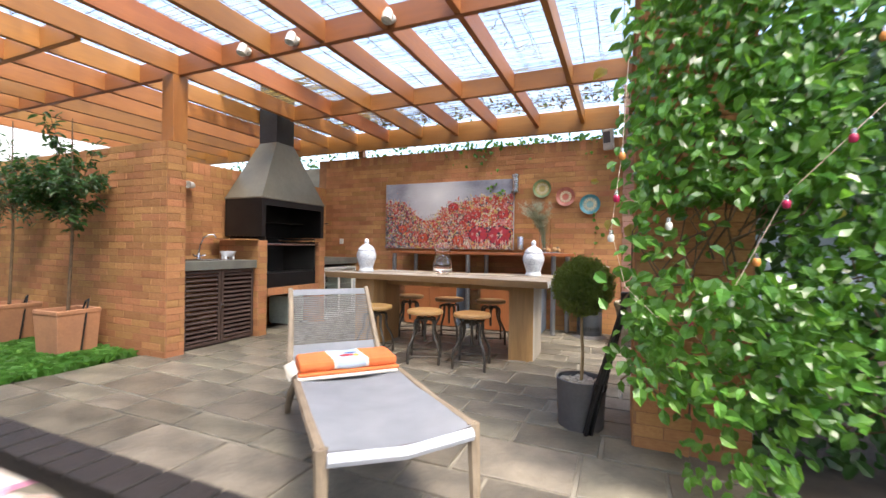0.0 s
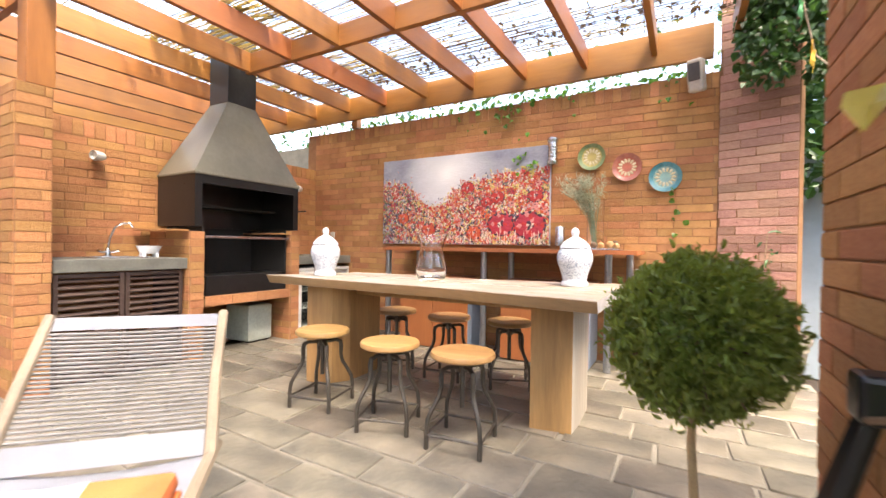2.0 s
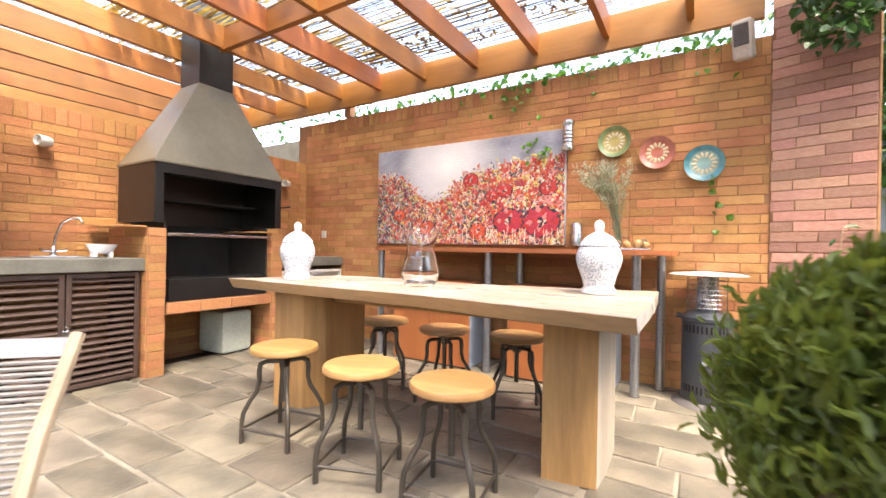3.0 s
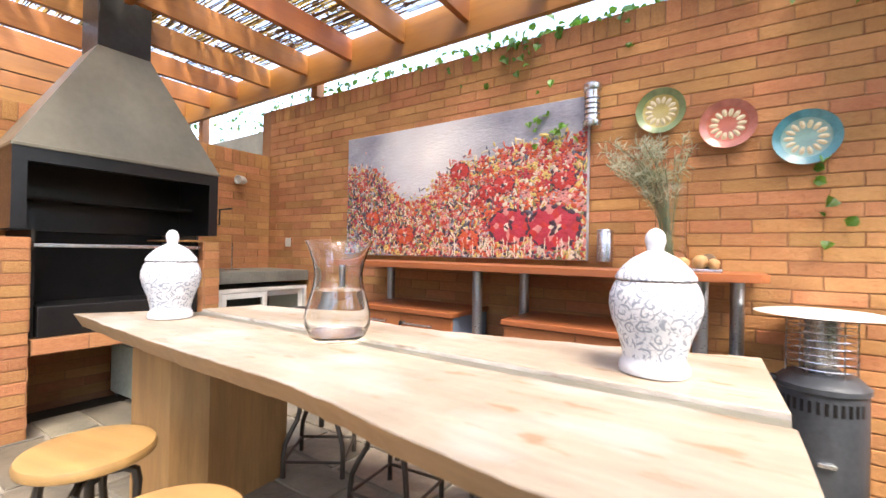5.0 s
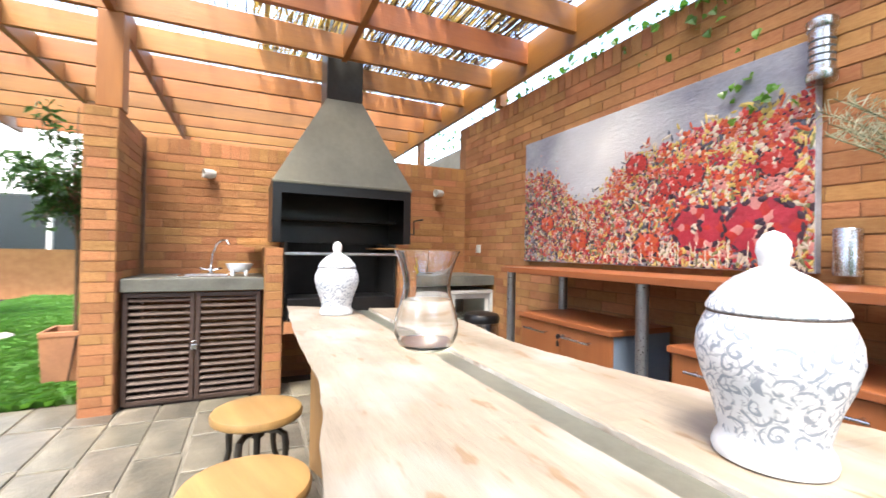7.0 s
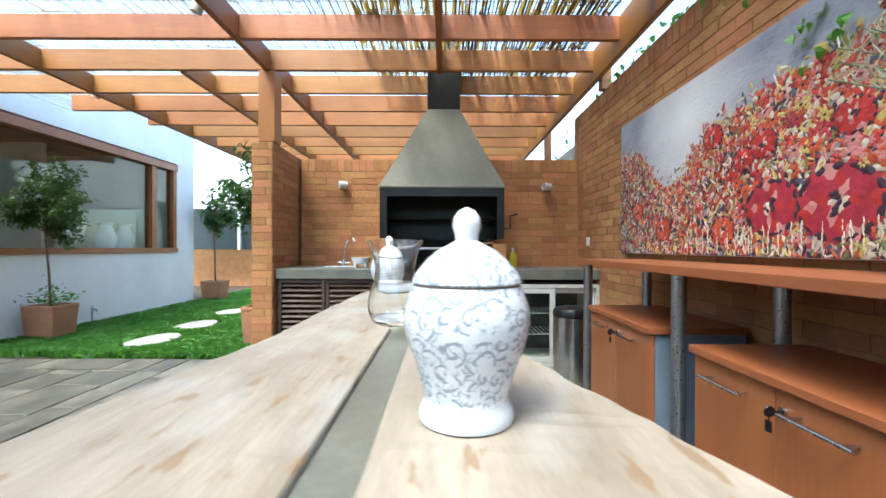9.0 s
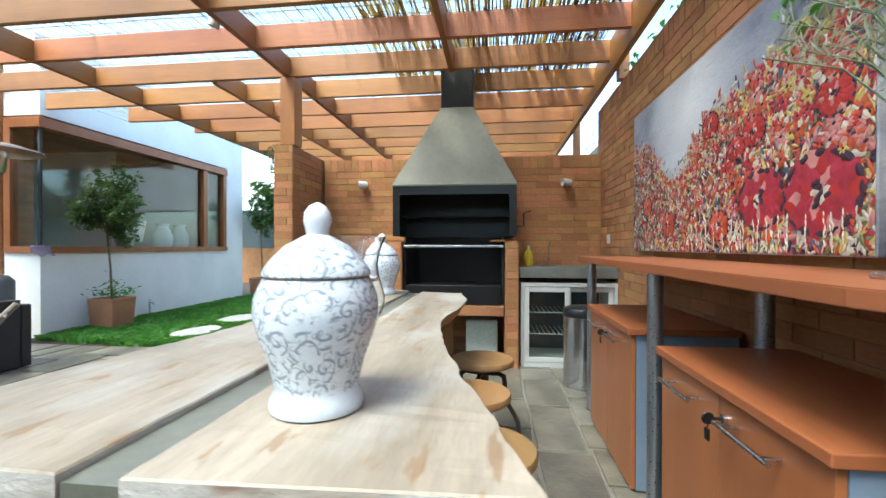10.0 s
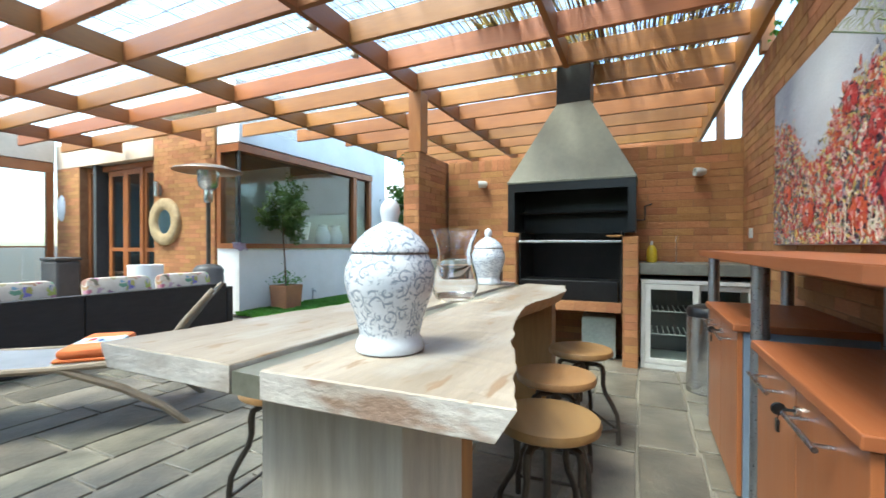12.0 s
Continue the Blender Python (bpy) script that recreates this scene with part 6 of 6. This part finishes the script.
for a, b in ((-2.93, -1.45), (-1.37, 0.15), (0.23, 1.75), (1.83, 3.35)):
    part("pane", boxed(a, b, -0.004, 0.004, 0.02, 2.55), pane_m, glz).visible_shadow = False
wall_core("wall_south", -4.33, 5.2, -7.7, -7.5, -0.05, 3.2, "pale blue living room wall", fence_m)
wall_core("wall_parapet", -4.33, 5.2, -4.21, -4.01, 2.76, 3.3, "rendered band over the glass doors", cream_m)
tagged(part("room_floor", boxed(-4.33, 5.2, -7.5, -4.205, -0.05, 0.0), plaster_m), "pale living room floor", "floor", kind="structure")
tagged(part("room_ceiling", boxed(-4.33, 5.2, -7.5, -4.21, 2.9, 3.0), plaster_m), "white living room ceiling", "ceiling", kind="structure")
wall_core("wall_far_west", -12.9, -12.6, -2.0, 8.3, -0.05, 1.05, "low brick wall at the end of the garden", brick_j)
hp("far_wall", boxed(-12.95, -12.6, -2.0, 8.3, 2.2, 3.6), plaster_m)
far = hp("far_window", boxed(-12.8, -12.72, -2.0, 4.5, 1.05, 2.2), pane_m, "dark window of the far wing")
# Back of the far room, its shade painted as a near-black colour.
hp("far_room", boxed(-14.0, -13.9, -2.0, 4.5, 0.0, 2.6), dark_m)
for y in (0.2, 1.4, 2.6, 3.8):
    hp("mullion", boxed(-12.78, -12.65, y - 0.04, y + 0.04, 1.05, 2.2), white_m, "", far)

mirror = thing("round_mirror", pose(-4.362, -0.43, 1.47, 0, 90, 0), "round mirror in a thick straw-coloured rope frame", "mirror")
rope_m = surf("straw_rope", (0.48, 0.36, 0.20), (0.36, 0.26, 0.14), 12, 0.85, 0, 0.6)
ring = lathe(bmesh.new(), [(0.205, 0.0), (0.205, 0.045), (0.225, 0.066), (0.26, 0.076), (0.34, 0.076), (0.385, 0.062), (0.40, 0.04), (0.40, 0.0)], 48, None, False)
part("frame", ring, rope_m, mirror, "", True)
mg = bpy.data.materials.new("mirror_glass")
mg.use_nodes = True
mg.node_tree.nodes["Principled BSDF"].inputs["Metallic"].default_value = 1
mg.node_tree.nodes["Principled BSDF"].inputs["Roughness"].default_value = 0.02
part("glass", lathe(bmesh.new(), [(0.204, 0.03), (0.001, 0.03)], 40, None, False), mg, mirror)
for y, z in ((-0.58, 1.90),):
    wl = thing("wall_lantern", pose(-4.368, y, z), "steel wall lantern on the brick pier", "lamp", "lanterns on the piers")
    part("plate", boxed(-0.02, 0.02, -0.03, 0.03, 0.02, 0.20, 0.003), chrome_m, wl)
    part("body", lathe(bmesh.new(), [(0.05, 0), (0.05, 0.04), (0.042, 0.045), (0.042, 0.20), (0.05, 0.205), (0.05, 0.25)], 20, pose(0.075, 0, 0)), chrome_m, wl, "", True)

mask = thing("wall_plaque", pose(-4.375, -3.85, 1.62), "white oval plaster plaque on the brick pier", "plaque")
bm = lathe(bmesh.new(), [(0.001, 0.075), (0.06, 0.07), (0.11, 0.05), (0.14, 0.02), (0.145, 0.0)], 24, pose(0, 0, 0.2, 0, 90, 0) @ Matrix.Diagonal((1.9, 1, 1, 1)), False)
part("plaque", bm, lid_m, mask, "", True)
cloth = thing("cleaning_cloth", pose(-4.345, 1.30, 1.07), "crumpled lilac cloth hanging over the window sill corner", "cloth")
bm = bmesh.new()
grid = [[bm.verts.new((-0.10 + 0.028 * a + 0.012 * noise.noise(Vector((a * 0.7, b * 0.6, 3))), 0.02 + 0.016 * b + 0.02 * noise.noise(Vector((a * 0.8, b * 0.5, 8))), 0.035 - 0.013 * b * (b > 4) + 0.03 * noise.noise(Vector((a * 0.6, b * 0.7, 1))))) for b in range(9)] for a in range(9)]
for a in range(8):
    for b in range(8):
        bm.faces.new((grid[a][b], grid[a + 1][b], grid[a + 1][b + 1], grid[a][b + 1]))
bmesh.ops.solidify(bm, geom=bm.faces[:], thickness=0.006)
part("fabric", bm, surf("lilac_cotton", (0.50, 0.42, 0.50), (0.40, 0.33, 0.42), 14, 0.95, 0, 0.4), cloth, "", True)
gtap = thing("garden_tap", pose(-5.95, 1.36, 0.0), "small grey garden tap standing by the white wall", "tap")
part("pipe", tubed([(0, 0, -0.05), (0, 0, 0.24)], 0.012, 8), steel_m, gtap, "", True)
part("spout", tubed([(0, 0, 0.23), (0, 0.05, 0.235), (0, 0.075, 0.20)], 0.011, 8), steel_m, gtap, "", True)
part("handle", boxed(-0.03, 0.03, -0.006, 0.006, 0.265, 0.275, 0.003), steel_m, gtap)
part("stem", tubed([(0, 0, 0.24), (0, 0, 0.268)], 0.005, 6), steel_m, gtap)
wpot = thing("white_pot", pose(-3.35, 0.75, 0), "plain white round planter behind the sofa", "pot")
part("pot", lathe(bmesh.new(), [(0.16, 0.0), (0.18, 0.01), (0.20, 0.30), (0.21, 0.80), (0.19, 0.80), (0.18, 0.70), (0.001, 0.68)], 28, None, False), plaster_m, wpot, "", True)
tall = thing("patio_heater", pose(-3.90, 1.28, 0), "tall steel mushroom patio heater with a dark base", "heater")
part("base", lathe(bmesh.new(), [(0.22, 0), (0.22, 0.03), (0.20, 0.05), (0.20, 0.72), (0.15, 0.78), (0.05, 0.80)], 32), greypot_m, tall, "dark grey cylinder housing", True)
part("pole", lathe(bmesh.new(), [(0.03, 0.80), (0.03, 1.72)], 16), iron_m, tall, "", True)
part("collar", lathe(bmesh.new(), [(0.05, 1.68), (0.06, 1.72), (0.06, 1.86), (0.09, 1.88), (0.13, 1.92), (0.15, 2.14)], 28), chrome_m, tall, "", True)
part("reflector", lathe(bmesh.new(), [(0.455, 2.13), (0.44, 2.15), (0.27, 2.20), (0.05, 2.225), (0.001, 2.227)], 44, None, False), surf("stained_steel", (0.34, 0.29, 0.25), (0.24, 0.20, 0.17), 6, 0.38, 0.8, 0.05, vary=0.25), tall, "", True)

# ---- sofa ----
sofa = thing("outdoor_sofa", pose(-1.83, 2.075, 0), "dark brown rattan outdoor sofa seen from behind", "sofa")
for k in range(2):
    x0, x1 = -1.42 + k * 1.41, -1.42 + (k + 1) * 1.41 - 0.006
    part("back", boxed(x0, x1, 0.33, 0.42, 0.02, 0.62, 0.012), rattan_m, sofa)
    part("seat_base", boxed(x0, x1, -0.40, 0.328, 0.06, 0.30, 0.012), rattan_m, sofa)
    part("seat_cushion", boxed(x0 + 0.02, x1 - 0.02, -0.38, 0.31, 0.302, 0.42, 0.03), cream_cloth_m, sofa)
for k in range(33):
    part("woven_band", boxed(-1.415 + k * 0.085, -1.415 + k * 0.085 + 0.076, 0.327, 0.423, 0.612, 0.626, 0.003), rattan_m, sofa)
for x in (-1.51, 1.405):
    part("arm", boxed(x, x + 0.085, -0.40, 0.42, 0.02, 0.58, 0.012), rattan_m, sofa)
for x in (-1.4, 1.36):
    for y in (-0.36, 0.36):
        part("foot", boxed(x, x + 0.05, y - 0.025, y + 0.025, 0, 0.025), black_m, sofa)
floral = surf("floral_cloth", (0.52, 0.47, 0.40), (0.42, 0.35, 0.29), 9, 0.9, 0, 0.2, vary=0.1)
n, l = floral.node_tree.nodes, floral.node_tree.links
vor = n.new("ShaderNodeTexVoronoi")
vor.inputs["Scale"].default_value = 13
co, warp, off = n.new("ShaderNodeTexCoord"), n.new("ShaderNodeTexNoise"), n.new("ShaderNodeVectorMath")
warp.inputs["Scale"].default_value, warp.inputs["Detail"].default_value = 16, 3
off.operation = "MULTIPLY_ADD"
off.inputs[1].default_value = (0.16, 0.16, 0.16)
l.new(co.outputs["Object"], warp.inputs["Vector"]), l.new(warp.outputs["Color"], off.inputs[0]), l.new(co.outputs["Object"], off.inputs[2])
l.new(off.outputs[0], vor.inputs["Vector"])
rp = n.new("ShaderNodeValToRGB")
rp.color_ramp.elements[0].position, rp.color_ramp.elements[1].position = 0.44, 0.50
rp.color_ramp.elements[0].color, rp.color_ramp.elements[1].color = (1, 1, 1, 1), (0, 0, 0, 1)
l.new(vor.outputs["Distance"], rp.inputs["Fac"])
hue = n.new("ShaderNodeMix")
hue.data_type = "RGBA"
hue.blend_type = "MIX"
hue.inputs["Factor"].default_value = 0.68
l.new(vor.outputs["Color"], hue.inputs["A"])
hue.inputs["B"].default_value = (0.16, 0.13, 0.10, 1)
mx = n.new("ShaderNodeMix")
mx.data_type = "RGBA"
pb = n["Principled BSDF"]
l.new(pb.inputs["Base Color"].links[0].from_socket, mx.inputs["A"])
l.new(hue.outputs["Result"], mx.inputs["B"]), l.new(rp.outputs["Color"], mx.inputs["Factor"])
l.new(mx.outputs["Result"], pb.inputs["Base Color"])
for k in range(4):
    c = thing("cushion", pose((-2.92, -2.25, -1.45, -0.80)[k], 2.265, 0.425, 14, 0, 0), "pale floral back cushion on the rattan sofa", "cushion", "cushions on the sofa")
    bm = boxed(-0.30, 0.30, -0.07, 0.07, 0.0, 0.34, 0.06)
    part("pad", bm, floral, c, "", True)
kettle = thing("portable_case", pose(-3.95, -2.9, 0), "dark blue-grey upright case by the door", "case")
part("body", boxed(-0.2, 0.2, -0.28, 0.28, 0.0, 0.78, 0.05), greypot_m, kettle)
part("lid", boxed(-0.21, 0.21, -0.29, 0.29, 0.782, 0.84, 0.02), greypot_m, kettle)

# ---- pieces of floor and walls ----
def slate_floor(x0, x1, y0, y1, seed, singles=300, under=None):
    r = np.random.default_rng(seed)
    cells, y = [], y0
    while y < y1 - 0.05:
        h = min(float(r.choice([0.24, 0.29, 0.34, 0.42])), y1 - y)
        x = x0
        while x < x1 - 0.02:
            w = min(float(r.uniform(0.30, 0.66)), x1 - x)
            if x1 - x - w < 0.12:
                w = x1 - x
            cells.append((x, y, w, h))
            x += w
        y += h
    cells.sort(key=lambda c: (c[0] + 1.3) ** 2 + (c[1] - 5.2) ** 2)
    verts, faces = [], []
    for k, (x, y, w, h) in enumerate(cells):
        g, z = 0.011, 0.010 + r.uniform(-0.002, 0.002)
        q = [(g, g), (w - g, g), (w - g, h - g), (g, h - g)]
        q = [(a + r.normal(0, 0.005), b + r.normal(0, 0.005)) for a, b in q]
        cx, cy = w / 2, h / 2
        v = [(a - cx, b - cy, -0.002) for a, b in q] + [((a - cx) * 1.0, (b - cy) * 1.0, z - 0.003) for a, b in q] + [((a - cx) * 0.985, (b - cy) * 0.98, z + r.uniform(-0.0008, 0.0008)) for a, b in q]
        f = [(8, 9, 10, 11)]
        for a in range(4):
            b = (a + 1) % 4
            f += [(a, b, 4 + b, 4 + a), (4 + a, 4 + b, 8 + b, 8 + a)]
        if k < singles:
            ob = raw("tile", v, f, slate_m, under or floor)
            ob.location = (x + cx, y + cy, 0)
        else:
            b = len(verts)
            verts += [(p[0] + x + cx, p[1] + y + cy, p[2]) for p in v]
            faces += [tuple(b + i for i in t) for t in f]
    raw("tiles", verts, faces, slate_j, under or floor, kind="stuff")


slate_floor(-4.13, 0.79, -4.15, 7.78, 8)
slate_floor(-4.385, -4.135, -4.15, 1.28, 9, 0, strip)
G = Vector((-3.83, 6.3, 0))
brick_face(wall_north, (-4.512, 7.79, 0), (1, 0), 4.66, 2.55, 1, near=3.0, rowlock=1)
brick_face(wall_west, (-4.512, 4.80, 0), (0, 1), 2.985, 2.07, 2, rowlock=1)
brick_face(wall_wing, (-3.815, 4.582, 0), (0, 1), 0.186, 2.08, 3)
brick_face(wall_wing, (-3.815, 4.768, 0), (-1, 0), 0.69, 2.08, 4)
brick_face(wall_wing, (-9.2, 4.582, 0), (1, 0), 5.385, 2.08, 5, singles=220, near=4.4)
brick_face(wall_corner, (0.15 + 0.0, 7.77 + 0.012, 0), (0.95, -0.30), 0.52, 3.2, 6, pale=1)
brick_face(pier_climber, (0.232, 4.492, 0), (1, 0), 0.55, 2.56, 7)
brick_face(pier_climber, (0.232, 5.042, 0), (0, -1), 0.55, 2.56, 9)
for p, a, b, s in ((pier_a, 5.692, 5.818, 10), (pier_b, 6.782, 6.898, 14)):
    brick_face(p, Vector((-3.842, a, 0)) - G, (0, 1), b - a, 1.155, s)
    brick_face(p, Vector((-4.505, a, 0)) - G, (1, 0), 0.663, 1.155, s + 1, singles=40, near=0.66)
    brick_face(p, Vector((-3.842, b, 0)) - G, (-1, 0), 0.663, 1.155, s + 2, singles=40, near=0.0)
    r = np.random.default_rng(s)
    for k in range(8):
        ob = new("brick", brick_meshes[k % 5][0])
        ob.parent = p
        ob.matrix_basis = Matrix.Translation(Vector((-4.50 + k * 0.0825, a - 0.008, 1.155)) - G) @ pose(0, 0, 0, -90, 0, 0) @ Matrix.Diagonal((0.078, 0.012, -(b - a + 0.016), 1))
brick_face(hearth, Vector((-3.842, 5.832, 0)) - G, (0, 1), 0.936, 0.565, 20, z0=0.475)
H0 = Vector((-5.1, 0.95, 0))
brick_face(pier1, Vector((-5.072, -1.13, 0)) - H0, (0, 1), 1.57, 3.02, 21, singles=140)
brick_face(pier1, Vector((-5.072, 0.44, 0)) - H0, (-1, 0), 0.378, 3.02, 22, singles=60)
brick_face(pier2, Vector((-5.072, -4.39, 0)) - H0, (0, 1), 0.87, 2.70, 23, singles=120)
